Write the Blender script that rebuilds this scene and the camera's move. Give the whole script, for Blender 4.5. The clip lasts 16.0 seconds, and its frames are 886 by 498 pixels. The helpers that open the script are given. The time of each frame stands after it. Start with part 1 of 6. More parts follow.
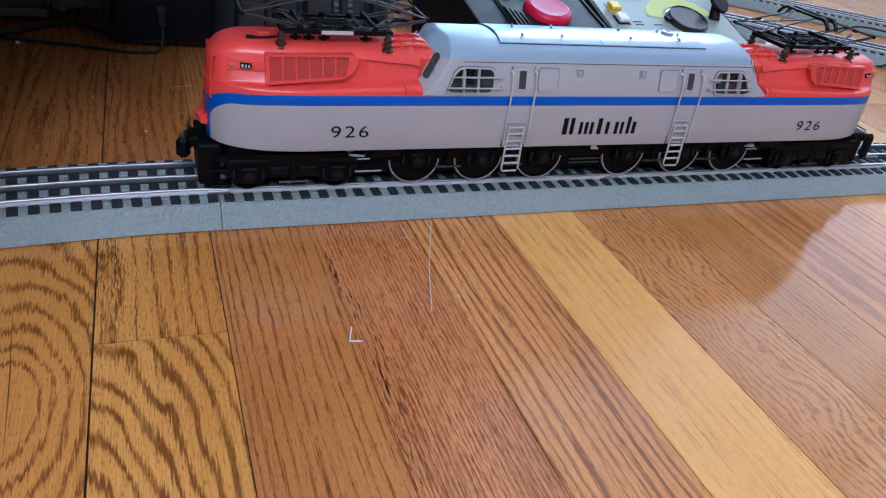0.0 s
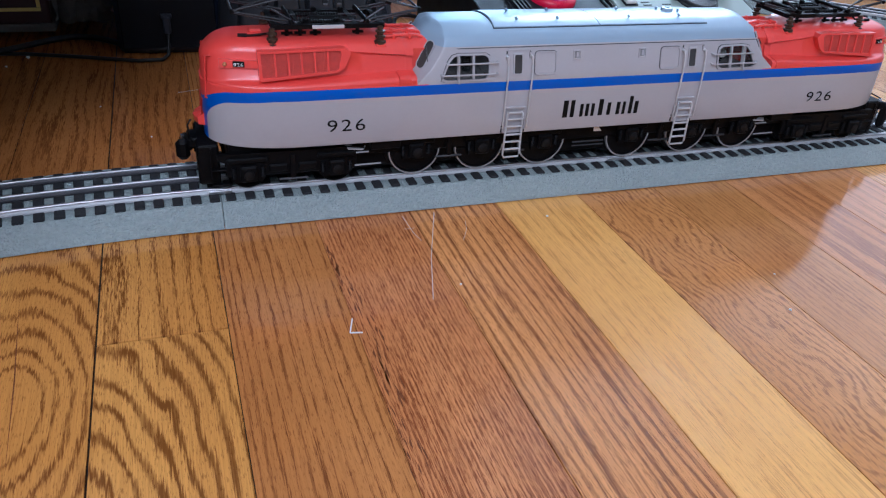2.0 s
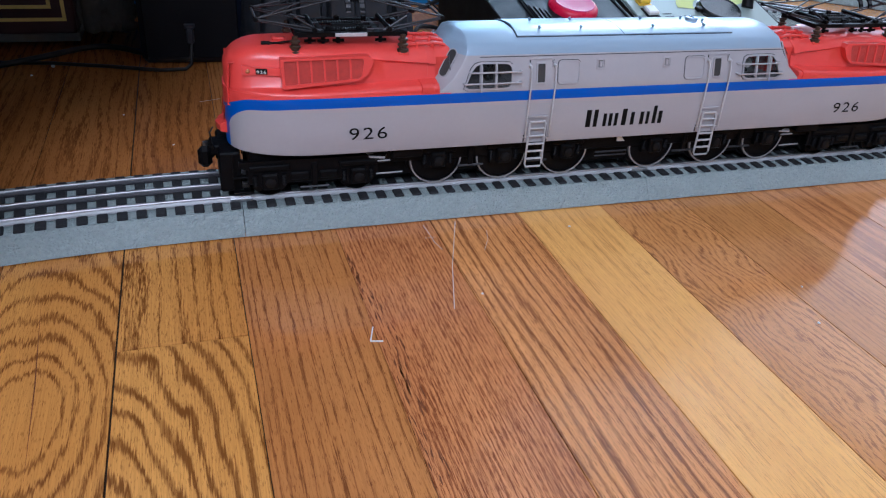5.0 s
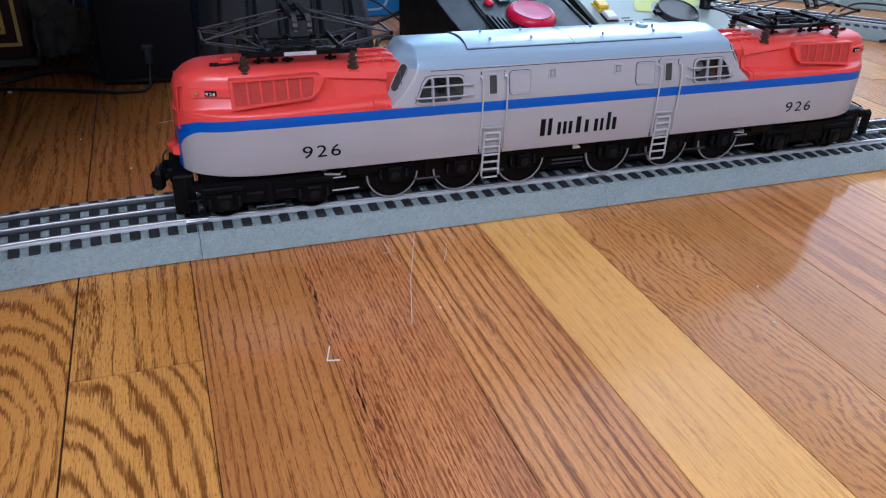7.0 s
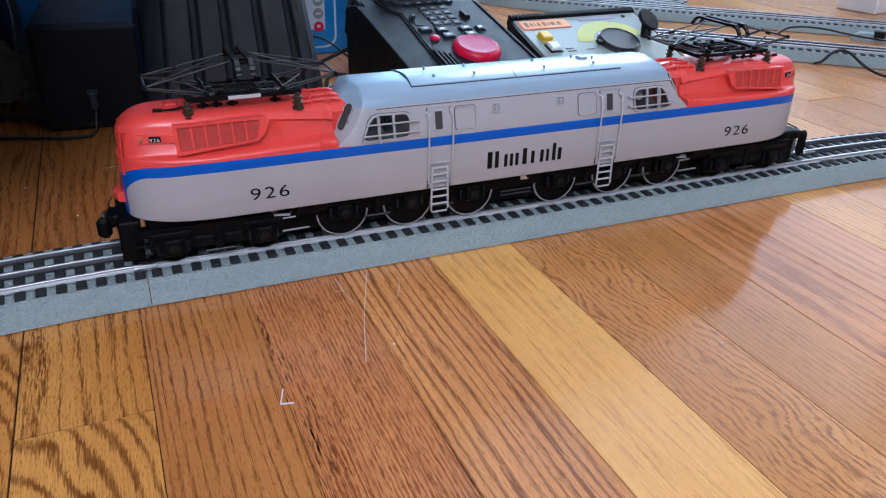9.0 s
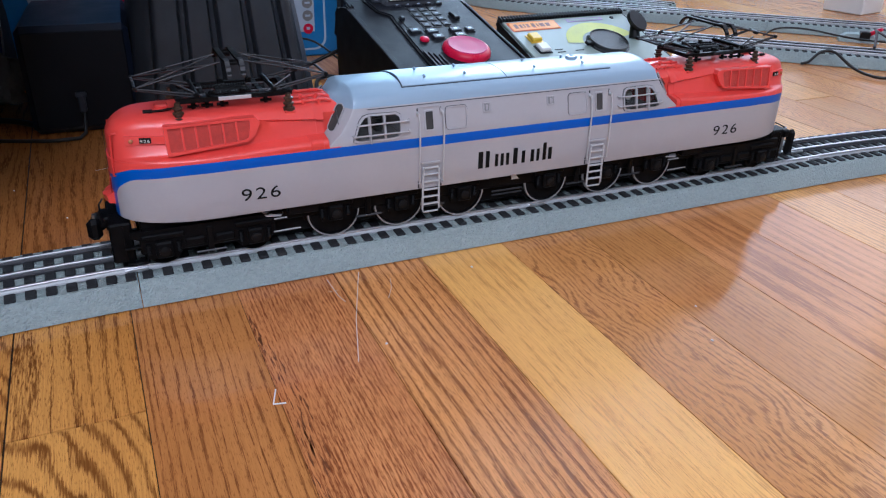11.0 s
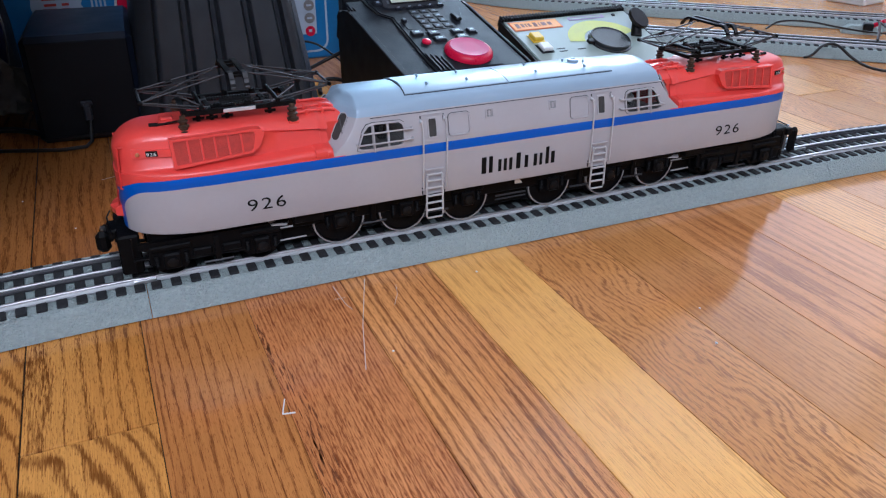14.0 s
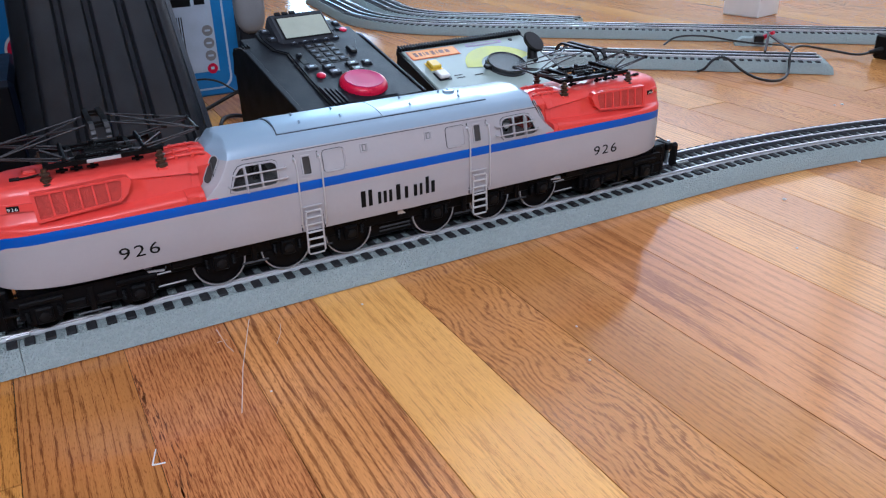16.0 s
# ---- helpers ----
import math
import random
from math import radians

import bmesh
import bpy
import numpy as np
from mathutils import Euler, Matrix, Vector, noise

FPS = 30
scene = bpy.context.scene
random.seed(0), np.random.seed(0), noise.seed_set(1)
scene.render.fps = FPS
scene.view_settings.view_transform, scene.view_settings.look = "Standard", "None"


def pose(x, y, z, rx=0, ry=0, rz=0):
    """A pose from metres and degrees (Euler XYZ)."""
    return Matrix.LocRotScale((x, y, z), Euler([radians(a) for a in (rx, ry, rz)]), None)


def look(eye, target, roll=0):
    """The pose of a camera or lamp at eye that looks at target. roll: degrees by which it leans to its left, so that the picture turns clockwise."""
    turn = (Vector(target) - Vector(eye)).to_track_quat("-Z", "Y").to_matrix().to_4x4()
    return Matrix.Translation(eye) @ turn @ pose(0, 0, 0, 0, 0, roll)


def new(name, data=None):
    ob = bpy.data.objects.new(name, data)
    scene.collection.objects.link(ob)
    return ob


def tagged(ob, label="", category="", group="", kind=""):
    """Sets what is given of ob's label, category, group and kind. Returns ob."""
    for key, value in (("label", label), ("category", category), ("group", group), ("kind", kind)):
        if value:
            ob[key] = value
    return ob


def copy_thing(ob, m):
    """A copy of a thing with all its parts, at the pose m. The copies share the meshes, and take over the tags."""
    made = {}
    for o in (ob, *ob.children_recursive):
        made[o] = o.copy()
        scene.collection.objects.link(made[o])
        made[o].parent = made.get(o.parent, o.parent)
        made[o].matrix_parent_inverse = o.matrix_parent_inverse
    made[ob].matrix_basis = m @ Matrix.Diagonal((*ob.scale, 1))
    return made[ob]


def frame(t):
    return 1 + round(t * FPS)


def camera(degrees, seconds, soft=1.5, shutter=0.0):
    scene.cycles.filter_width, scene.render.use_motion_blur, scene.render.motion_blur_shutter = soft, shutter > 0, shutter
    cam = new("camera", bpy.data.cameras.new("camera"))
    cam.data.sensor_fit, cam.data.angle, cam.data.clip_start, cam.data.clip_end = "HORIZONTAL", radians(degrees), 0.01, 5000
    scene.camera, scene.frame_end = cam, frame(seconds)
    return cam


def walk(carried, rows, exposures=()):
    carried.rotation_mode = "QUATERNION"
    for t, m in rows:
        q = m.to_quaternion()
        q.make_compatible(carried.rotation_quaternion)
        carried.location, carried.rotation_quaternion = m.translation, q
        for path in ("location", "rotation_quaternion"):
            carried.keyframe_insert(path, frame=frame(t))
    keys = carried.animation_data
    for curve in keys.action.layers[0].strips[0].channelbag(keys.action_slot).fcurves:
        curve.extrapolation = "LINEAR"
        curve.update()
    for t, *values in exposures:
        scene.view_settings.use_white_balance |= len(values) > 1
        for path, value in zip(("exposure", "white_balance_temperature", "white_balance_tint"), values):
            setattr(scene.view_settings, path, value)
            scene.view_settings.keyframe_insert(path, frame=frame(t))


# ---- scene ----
cam = camera(59.7, 16.0, 1.2)
PATH = [
    (0, (-0.2643, -0.4136, 0.2190), (0.0804, 0.3777, -0.2860), 8.4),
    (0.5, (-0.2629, -0.4114, 0.2180), (0.0777, 0.3791, -0.2909), 8.0),
    (1, (-0.2558, -0.4120, 0.2138), (0.0764, 0.3788, -0.3002), 7.5),
    (1.5, (-0.2523, -0.4146, 0.2109), (0.0623, 0.3789, -0.3101), 6.3),
    (2, (-0.2490, -0.4196, 0.2155), (0.0571, 0.3834, -0.2960), 4.4),
    (2.5, (-0.2565, -0.4165, 0.2130), (0.0435, 0.3944, -0.2894), 4.1),
    (3, (-0.2589, -0.4157, 0.2123), (0.0346, 0.3997, -0.2867), 4.5),
    (3.5, (-0.2534, -0.4180, 0.2126), (0.0412, 0.3987, -0.2836), 4.9),
    (6, (-0.2476, -0.4165, 0.2112), (0.0398, 0.4006, -0.2886), 3.4),
    (6.5, (-0.2427, -0.4180, 0.2124), (0.0528, 0.3975, -0.2851), 3.2),
    (7, (-0.2369, -0.4198, 0.2163), (0.0714, 0.3953, -0.2740), 2.5),
    (7.5, (-0.2318, -0.4228, 0.2222), (0.0921, 0.3972, -0.2497), 1.3),
    (8, (-0.2303, -0.4227, 0.2216), (0.1076, 0.3961, -0.2424), 1.0),
    (8.5, (-0.2313, -0.4217, 0.2198), (0.1167, 0.3948, -0.2408), 1.2),
    (9, (-0.2314, -0.4224, 0.2206), (0.1271, 0.3921, -0.2355), 1.5),
    (9.2, (-0.2307, -0.4241, 0.2213), (0.1353, 0.3899, -0.2297), 1.6),
    (11.3, (-0.2337, -0.4231, 0.2184), (0.1368, 0.3874, -0.2351), 1.5),
    (11.5, (-0.2347, -0.4223, 0.2176), (0.1328, 0.3886, -0.2379), 1.5),
    (12, (-0.2364, -0.4203, 0.2168), (0.1292, 0.3902, -0.2408), 1.7),
    (12.5, (-0.2399, -0.4204, 0.2205), (0.1232, 0.3918, -0.2361), 2.0),
    (13, (-0.2282, -0.4261, 0.2294), (0.1348, 0.3845, -0.2302), 1.1),
    (13.5, (-0.2365, -0.4252, 0.2355), (0.1239, 0.3875, -0.2224), -0.1),
    (14, (-0.2323, -0.4236, 0.2274), (0.1302, 0.3869, -0.2326), 0.4),
    (14.5, (-0.2304, -0.4294, 0.2345), (0.1357, 0.3862, -0.2136), -0.5),
    (15, (-0.2114, -0.4343, 0.2290), (0.1686, 0.3772, -0.2150), -1.3),
    (15.5, (-0.1990, -0.4411, 0.2330), (0.2072, 0.3604, -0.2057), -1.7),
    (16, (-0.1974, -0.4437, 0.2357), (0.2298, 0.3482, -0.2008), -1.3),
]
EXPOSURES = [(0.0, 0.36, 5250, 10), (3.5, 0.37, 5270, 10), (7.0, 0.41, 5350, 10), (12.0, 0.46, 5450, 10), (16.0, 0.48, 5500, 10)]
walk(cam, [(t, look(eye, target, roll)) for t, eye, target, roll in PATH], EXPOSURES)


# ---------- world and light ----------
world = bpy.data.worlds.new("sky")
scene.world = world
world.use_nodes = True
wn = world.node_tree.nodes
sky = wn.new("ShaderNodeTexSky")
sky.sky_type, sky.sun_disc = "NISHITA", False
sky.sun_elevation, sky.sun_rotation = radians(38), radians(60)
world.node_tree.links.new(sky.outputs[0], wn["Background"].inputs[0])
wn["Background"].inputs[1].default_value = 0.1


def window_light(name, place, target, wide, high, watts, colour):
    lamp = bpy.data.lights.new(name, "AREA")
    lamp.shape, lamp.size, lamp.size_y, lamp.energy, lamp.color = "RECTANGLE", wide, high, watts, colour
    ob = new(name, lamp)
    ob.matrix_world = look(place, target)
    return ob


ROOM = dict(x0=-1.7, x1=2.5, y0=-2.0, y1=2.7, h=2.45)
window_light("daylight_far", (1.84, 2.66, 1.52), (1.84, 0.0, 1.52), 1.08, 0.84, 57, (0.74, 0.89, 1.0))
window_light("daylight_door", (0.96, 2.66, 0.85), (0.96, 0.0, 0.85), 0.34, 1.40, 7, (0.50, 0.78, 1.0))
window_light("daylight_corner", (2.46, 1.90, 1.45), (0.0, 1.90, 1.45), 1.30, 1.3, 2.8, (0.96, 0.87, 0.95))
window_light("daylight_side", (2.46, 0.40, 1.45), (0.0, 0.40, 1.45), 1.50, 1.3, 4, (0.92, 0.90, 1.0))
window_light("daylight_behind", (-0.75, -1.96, 1.75), (-0.75, 0.0, 1.75), 1.5, 1.0, 42, (0.98, 0.95, 1.0))

# ---------- materials ----------


def material(name, colour, rough=0.5, metal=0.0, vary=0.12, scale=40.0, bump=0.0, bump_scale=200.0, coat=0.0, spec=0.4):
    """A surface whose colour drifts at two scales, with fine relief."""
    m = bpy.data.materials.new(name)
    m.use_nodes = True
    t = m.node_tree
    n, link = t.nodes, t.links.new
    b = n["Principled BSDF"]
    b.inputs["Roughness"].default_value = rough
    b.inputs["Metallic"].default_value = metal
    b.inputs["Coat Weight"].default_value = coat
    b.inputs["Coat Roughness"].default_value = 0.12
    b.inputs["Specular IOR Level"].default_value = spec
    co = n.new("ShaderNodeTexCoord")
    big = n.new("ShaderNodeTexNoise")
    big.inputs["Scale"].default_value = scale
    big.inputs["Detail"].default_value = 4
    fine = n.new("ShaderNodeTexNoise")
    fine.inputs["Scale"].default_value = scale * 14
    fine.inputs["Detail"].default_value = 3
    add = n.new("ShaderNodeMath")
    add.operation = "MULTIPLY_ADD"
    add.inputs[1].default_value = 0.4
    link(co.outputs["Object"], big.inputs["Vector"])
    link(co.outputs["Object"], fine.inputs["Vector"])
    link(fine.outputs["Fac"], add.inputs[0])
    link(big.outputs["Fac"], add.inputs[2])
    ramp = n.new("ShaderNodeMapRange")
    ramp.inputs["From Min"].default_value, ramp.inputs["From Max"].default_value = 0.4, 1.0
    ramp.inputs["To Min"].default_value, ramp.inputs["To Max"].default_value = 1 - vary, 1 + vary
    link(add.outputs[0], ramp.inputs["Value"])
    mul = n.new("ShaderNodeMix")
    mul.data_type, mul.blend_type = "RGBA", "MULTIPLY"
    mul.inputs[0].default_value = 1.0
    mul.inputs[6].default_value = (*colour, 1)
    link(ramp.outputs[0], mul.inputs[7])
    link(mul.outputs[2], b.inputs["Base Color"])
    rr = n.new("ShaderNodeMapRange")
    rr.inputs["From Min"].default_value, rr.inputs["From Max"].default_value = 0.4, 1.0
    rr.inputs["To Min"].default_value, rr.inputs["To Max"].default_value = max(0.02, rough * 0.85), min(1, rough * 1.2)
    link(add.outputs[0], rr.inputs["Value"])
    link(rr.outputs[0], b.inputs["Roughness"])
    if bump:
        bn = n.new("ShaderNodeTexNoise")
        bn.inputs["Scale"].default_value = bump_scale
        bn.inputs["Detail"].default_value = 3
        link(co.outputs["Object"], bn.inputs["Vector"])
        bb = n.new("ShaderNodeBump")
        bb.inputs["Strength"].default_value = bump
        bb.inputs["Distance"].default_value = 0.001
        link(bn.outputs["Fac"], bb.inputs["Height"])
        link(bb.outputs["Normal"], b.inputs["Normal"])
    return m


def wood(name, light, mid, dark, pitch, straight=1.0, sway=1.5, field=(10.0, 2.0), depth=0.85, heart=None, rings=1.0, ragged=2.2, cover=0.70, pores=(1500, 130)):
    """Varnished oak board; the grain runs along the board's own y. pitch: metres between dark lines; sway: how far the figure wanders."""
    m = bpy.data.materials.new(name)
    m.use_nodes = True
    t = m.node_tree
    n, link = t.nodes, t.links.new
    b = n["Principled BSDF"]
    light, mid = [(k[0] * 1.14, k[1] * 1.15, k[2] * 1.08) for k in (light, mid)]
    dark = (dark[0] * 1.05, dark[1] * 1.05, dark[2])
    co = n.new("ShaderNodeTexCoord")
    info = n.new("ShaderNodeObjectInfo")
    shift = n.new("ShaderNodeCombineXYZ")

    def calc(op, *args):
        k = n.new("ShaderNodeMath")
        k.operation = op
        for i, v in enumerate(args):
            if isinstance(v, (int, float)):
                k.inputs[i].default_value = v
            else:
                link(v, k.inputs[i])
        return k.outputs[0]

    link(calc("MULTIPLY", info.outputs["Random"], 37.3), shift.inputs[1])
    link(calc("MULTIPLY", info.outputs["Random"], 11.0), shift.inputs[2])
    pos = n.new("ShaderNodeVectorMath")
    link(co.outputs["Object"], pos.inputs[0])
    link(shift.outputs[0], pos.inputs[1])
    sep = n.new("ShaderNodeSeparateXYZ")
    link(pos.outputs[0], sep.inputs[0])

    def cloud(sx, sy, detail, lo, hi, rough=0.5):
        v = n.new("ShaderNodeVectorMath")
        v.operation = "MULTIPLY"
        v.inputs[1].default_value = (sx, sy, 1)
        link(pos.outputs[0], v.inputs[0])
        k = n.new("ShaderNodeTexNoise")
        k.inputs["Scale"].default_value, k.inputs["Detail"].default_value, k.inputs["Roughness"].default_value = 1.0, detail, rough
        link(v.outputs[0], k.inputs["Vector"])
        r = n.new("ShaderNodeMapRange")
        r.inputs["From Min"].default_value, r.inputs["From Max"].default_value = lo, hi
        link(k.outputs["Fac"], r.inputs["Value"])
        return k.outputs["Fac"], r.outputs[0]

    swing, _ = cloud(field[0], field[1], 1.5, 0, 1)
    wob, _ = cloud(60, 9, 2, 0, 1)
    rag, _ = cloud(1300, 45, 2, 0, 1)
    strands, _ = cloud(110, 0.9, 3, 0, 1)
    if heart:
        # flat-sawn figure: long rings round a heart on the board, squeezed along the grain
        own = n.new("ShaderNodeSeparateXYZ")
        link(co.outputs["Object"], own.inputs[0])
        qx = calc("SUBTRACT", own.outputs[0], heart[0])
        qy = calc("MULTIPLY", calc("TANH", calc("MULTIPLY", calc("SUBTRACT", own.outputs[1], heart[1]), heart[2] / heart[3])), heart[3])
        h = calc("DIVIDE", calc("SQRT", calc("ADD", calc("MULTIPLY", qx, qx), calc("MULTIPLY", qy, qy))), pitch)
        h = calc("MULTIPLY_ADD", rag, 0.3 + 0.6 * ragged, calc("MAXIMUM", h, 2.05))
    else:
        h = calc("MULTIPLY", sep.outputs[0], straight / pitch)
        h = calc("MULTIPLY_ADD", strands, 2.2 * straight, h)
        h = calc("MULTIPLY_ADD", rag, 0.4, h)
    h = calc("MULTIPLY_ADD", swing, sway * 2.4, h)
    h = calc("MULTIPLY_ADD", wob, 1.3, h)
    # rings of open pores: each dark line is a row of short ragged dashes
    ring = calc("PINGPONG", h, 0.5)
    dash, _ = cloud(pores[0], pores[1], 2, 0, 1, 0.6)
    flaw, _ = cloud(45, 9, 2, 0, 1)
    v = calc("MULTIPLY_ADD", ring, 2.0 * rings, calc("MULTIPLY_ADD", dash, ragged, calc("MULTIPLY", flaw, 0.7)))
    edge = n.new("ShaderNodeMapRange")
    edge.interpolation_type = "SMOOTHSTEP"
    mean = 0.5 * ragged + 0.35
    edge.inputs["From Min"].default_value, edge.inputs["From Max"].default_value = mean + cover - 0.12, mean + cover + 0.38
    link(v, edge.inputs["Value"])
    _, drift = cloud(18, 3.0, 3, 0.3, 0.7)
    _, fibre = cloud(1700, 25, 3, 0.35, 0.7)
    _, fleck = cloud(2200, 240, 2, 0.56, 0.68)
    _, tone = cloud(130, 14, 3, 0.3, 0.7)
    ink = calc("MULTIPLY", edge.outputs[0], calc("MULTIPLY_ADD", tone, 0.5 * depth, 0.6 * depth))
    ink = calc("ADD", ink, calc("MULTIPLY_ADD", fibre, 0.30, calc("MULTIPLY", fleck, 0.60 * depth)))
    ink = calc("MINIMUM", ink, 1.0)

    def blend(fac, a_, b_):
        k = n.new("ShaderNodeMix")
        k.data_type = "RGBA"
        link(fac, k.inputs[0])
        for i, v in ((6, a_), (7, b_)):
            if isinstance(v, tuple):
                k.inputs[i].default_value = (*v, 1)
            else:
                link(v, k.inputs[i])
        return k.outputs[2]

    link(blend(ink, blend(drift, light, mid), dark), b.inputs["Base Color"])
    # varnish: glossy, slightly wavy, dulled by wear
    _, wear = cloud(9, 9, 5, 0.35, 0.75)
    link(calc("MULTIPLY_ADD", wear, 0.07, 0.045), b.inputs["Roughness"])
    b.inputs["Specular IOR Level"].default_value = 0.27
    roll, _ = cloud(26, 14, 2, 0, 1)
    swell = n.new("ShaderNodeBump")
    swell.inputs["Strength"].default_value, swell.inputs["Distance"].default_value = 0.6, 0.0005
    link(roll, swell.inputs["Height"])
    bump = n.new("ShaderNodeBump")
    bump.inputs["Strength"].default_value, bump.inputs["Distance"].default_value = 0.12, 0.0002
    link(calc("SUBTRACT", 1.0, ink), bump.inputs["Height"])
    link(swell.outputs["Normal"], bump.inputs["Normal"])
    link(bump.outputs["Normal"], b.inputs["Normal"])
    return m


def livery(name):
    """Locomotive paint below the belt: grey panel, blue band round it, red ends; the band follows a rounded oblong."""
    m = material(name, (0.5, 0.5, 0.5), 0.36, 0.0, 0.04, 30, 0.03, 900, 0.30, 0.3)
    t = m.node_tree
    n, link = t.nodes, t.links.new

    def math_node(op, a, b=None):
        k = n.new("ShaderNodeMath")
        k.operation = op
        for i, v in enumerate((a, b)):
            if v is None:
                continue
            if isinstance(v, (int, float)):
                k.inputs[i].default_value = v
            else:
                link(v, k.inputs[i])
        return k.outputs[0]

    co = n.new("ShaderNodeTexCoord")
    sep = n.new("ShaderNodeSeparateXYZ")
    link(co.outputs["Object"], sep.inputs[0])
    ax = math_node("ADD", math_node("ABSOLUTE", math_node("ADD", sep.outputs[0], 0.0045)), 0.0045)
    # the band dips a little towards the nose
    dip = math_node("MULTIPLY", math_node("MINIMUM", math_node("MAXIMUM", math_node("SUBTRACT", ax, 0.200), 0.0), 0.03), 0.06)
    height = math_node("ADD", sep.outputs[2], dip)
    r = 0.0120
    qx = math_node("MAXIMUM", math_node("SUBTRACT", ax, 0.2342 - r), 0.0)
    qz = math_node("MAXIMUM", math_node("SUBTRACT", height, 0.0694 - r), 0.0)
    d = math_node("SQRT", math_node("ADD", math_node("MULTIPLY", qx, qx), math_node("MULTIPLY", qz, qz)))
    blue = math_node("GREATER_THAN", d, r)
    red = math_node("MULTIPLY", math_node("GREATER_THAN", d, r + 0.0056), math_node("GREATER_THAN", ax, 0.1165))
    top = math_node("MULTIPLY", math_node("GREATER_THAN", d, r + 0.0056), math_node("LESS_THAN", ax, 0.1165))
    blue = math_node("SUBTRACT", blue, top)
    m1 = n.new("ShaderNodeMix")
    m1.data_type = "RGBA"
    m1.inputs[6].default_value, m1.inputs[7].default_value = (*SILVER, 1), (*BLUE, 1)
    link(blue, m1.inputs[0])
    m2 = n.new("ShaderNodeMix")
    m2.data_type = "RGBA"
    m2.inputs[7].default_value = (*RED, 1)
    link(red, m2.inputs[0])
    link(m1.outputs[2], m2.inputs[6])
    mul = [k for k in n if k.bl_idname == "ShaderNodeMix" and k.blend_type == "MULTIPLY"][0]
    link(m2.outputs[2], mul.inputs[6])
    return m


SILVER, BLUE, RED = (0.375, 0.364, 0.377), (0.0, 0.085, 0.44), (0.70, 0.058, 0.046)
OAK = [
    wood("oak_golden", (0.60, 0.28, 0.070), (0.49, 0.205, 0.045), (0.16, 0.054, 0.012), 0.0075, 0.6, 2.4, (13.0, 3.0), 0.85, None, 0.9, 1.8, 0.60),
    wood("oak_brown", (0.49, 0.205, 0.062), (0.40, 0.155, 0.042), (0.17, 0.056, 0.016), 0.0046, 1.0, 1.1, (12.0, 4.0), 0.85, None, 1.0, 1.9, 0.70, (2100, 75)),
    wood("oak_red", (0.58, 0.240, 0.090), (0.47, 0.178, 0.060), (0.19, 0.054, 0.018), 0.0022, 1.0, 1.0, (12.0, 5.0), 0.8, None, 0.55, 2.6, 0.30, (2600, 130)),
    wood("oak_striped", (0.66, 0.295, 0.102), (0.55, 0.23, 0.074), (0.20, 0.068, 0.022), 0.0054, 1.0, 1.5, (11.0, 2.6), 0.82, None, 1.0, 1.1, 0.58, (1500, 90)),
    wood("oak_yellow", (0.77, 0.42, 0.130), (0.69, 0.345, 0.095), (0.47, 0.215, 0.065), 0.0070, 1.0, 1.4, (9.0, 2.0), 0.62, None, 0.7, 2.4, 0.55, (1500, 60)),
    wood("oak_tan", (0.62, 0.29, 0.098), (0.51, 0.22, 0.068), (0.25, 0.098, 0.034), 0.0044, 1.0, 3.2, (30.0, 20.0), 0.80, None, 0.8, 2.2, 0.48, (1200, 150)),
    wood("oak_ringed", (0.59, 0.275, 0.068), (0.48, 0.20, 0.044), (0.18, 0.062, 0.014), 0.0056, 1.0, 0.7, (30.0, 20.0), 0.85, (0.024, 0.588, 0.50, 0.06), 1.0, 1.1, 0.58),
    wood("oak_arched", (0.62, 0.295, 0.074), (0.52, 0.225, 0.052), (0.18, 0.064, 0.014), 0.0066, 1.0, 0.60, (30.0, 20.0), 0.9, (-0.006, 0.660, 0.42, 0.12), 1.0, 0.65, 0.56),
    wood("oak_fine", (0.57, 0.275, 0.094), (0.47, 0.205, 0.064), (0.25, 0.098, 0.031), 0.0042, 1.0, 1.6, (14.0, 5.0), 0.60, None, 0.8, 2.4, 0.5),
    wood("oak_long", (0.60, 0.27, 0.100), (0.50, 0.205, 0.070), (0.26, 0.098, 0.036), 0.0090, 0.8, 2.6, (12.0, 2.2), 0.75, None, 1.0, 1.7, 0.60, (1500, 60)),
    wood("oak_honey", (0.72, 0.37, 0.122), (0.62, 0.295, 0.086), (0.33, 0.150, 0.050), 0.0040, 1.0, 1.6, (10.0, 2.5), 0.75, None, 0.9, 2.0, 0.50, (1600, 50)),
    wood("oak_rose", (0.60, 0.275, 0.108), (0.51, 0.215, 0.078), (0.29, 0.115, 0.042), 0.0075, 0.9, 1.8, (12.0, 2.2), 0.62, None, 0.9, 2.0, 0.56, (1500, 60)),
    # Boards behind on the left: the shade they lie in darkens this colour.
    wood("oak_shaded", (0.42, 0.168, 0.046), (0.33, 0.122, 0.031), (0.15, 0.047, 0.013), 0.0070, 0.8, 2.6, (14.0, 4.0), 0.75, None, 0.8, 2.2, 0.50, (1300, 90)),
]
SEAM = material("dark_joint", (0.03, 0.017, 0.01), 0.8)
BLOCKER = material("light_block_paint", (0.16, 0.155, 0.15), 0.85, 0, 0.05, 3, 0.1, 120)
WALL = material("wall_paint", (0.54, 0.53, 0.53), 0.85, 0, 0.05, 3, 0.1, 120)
CEIL = material("ceiling_paint", (0.80, 0.80, 0.79), 0.9, 0, 0.04, 3, 0.08, 100)
TRIM = material("trim_paint", (0.78, 0.77, 0.75), 0.45, 0, 0.03, 8)
PAINT = livery("locomotive_paint")
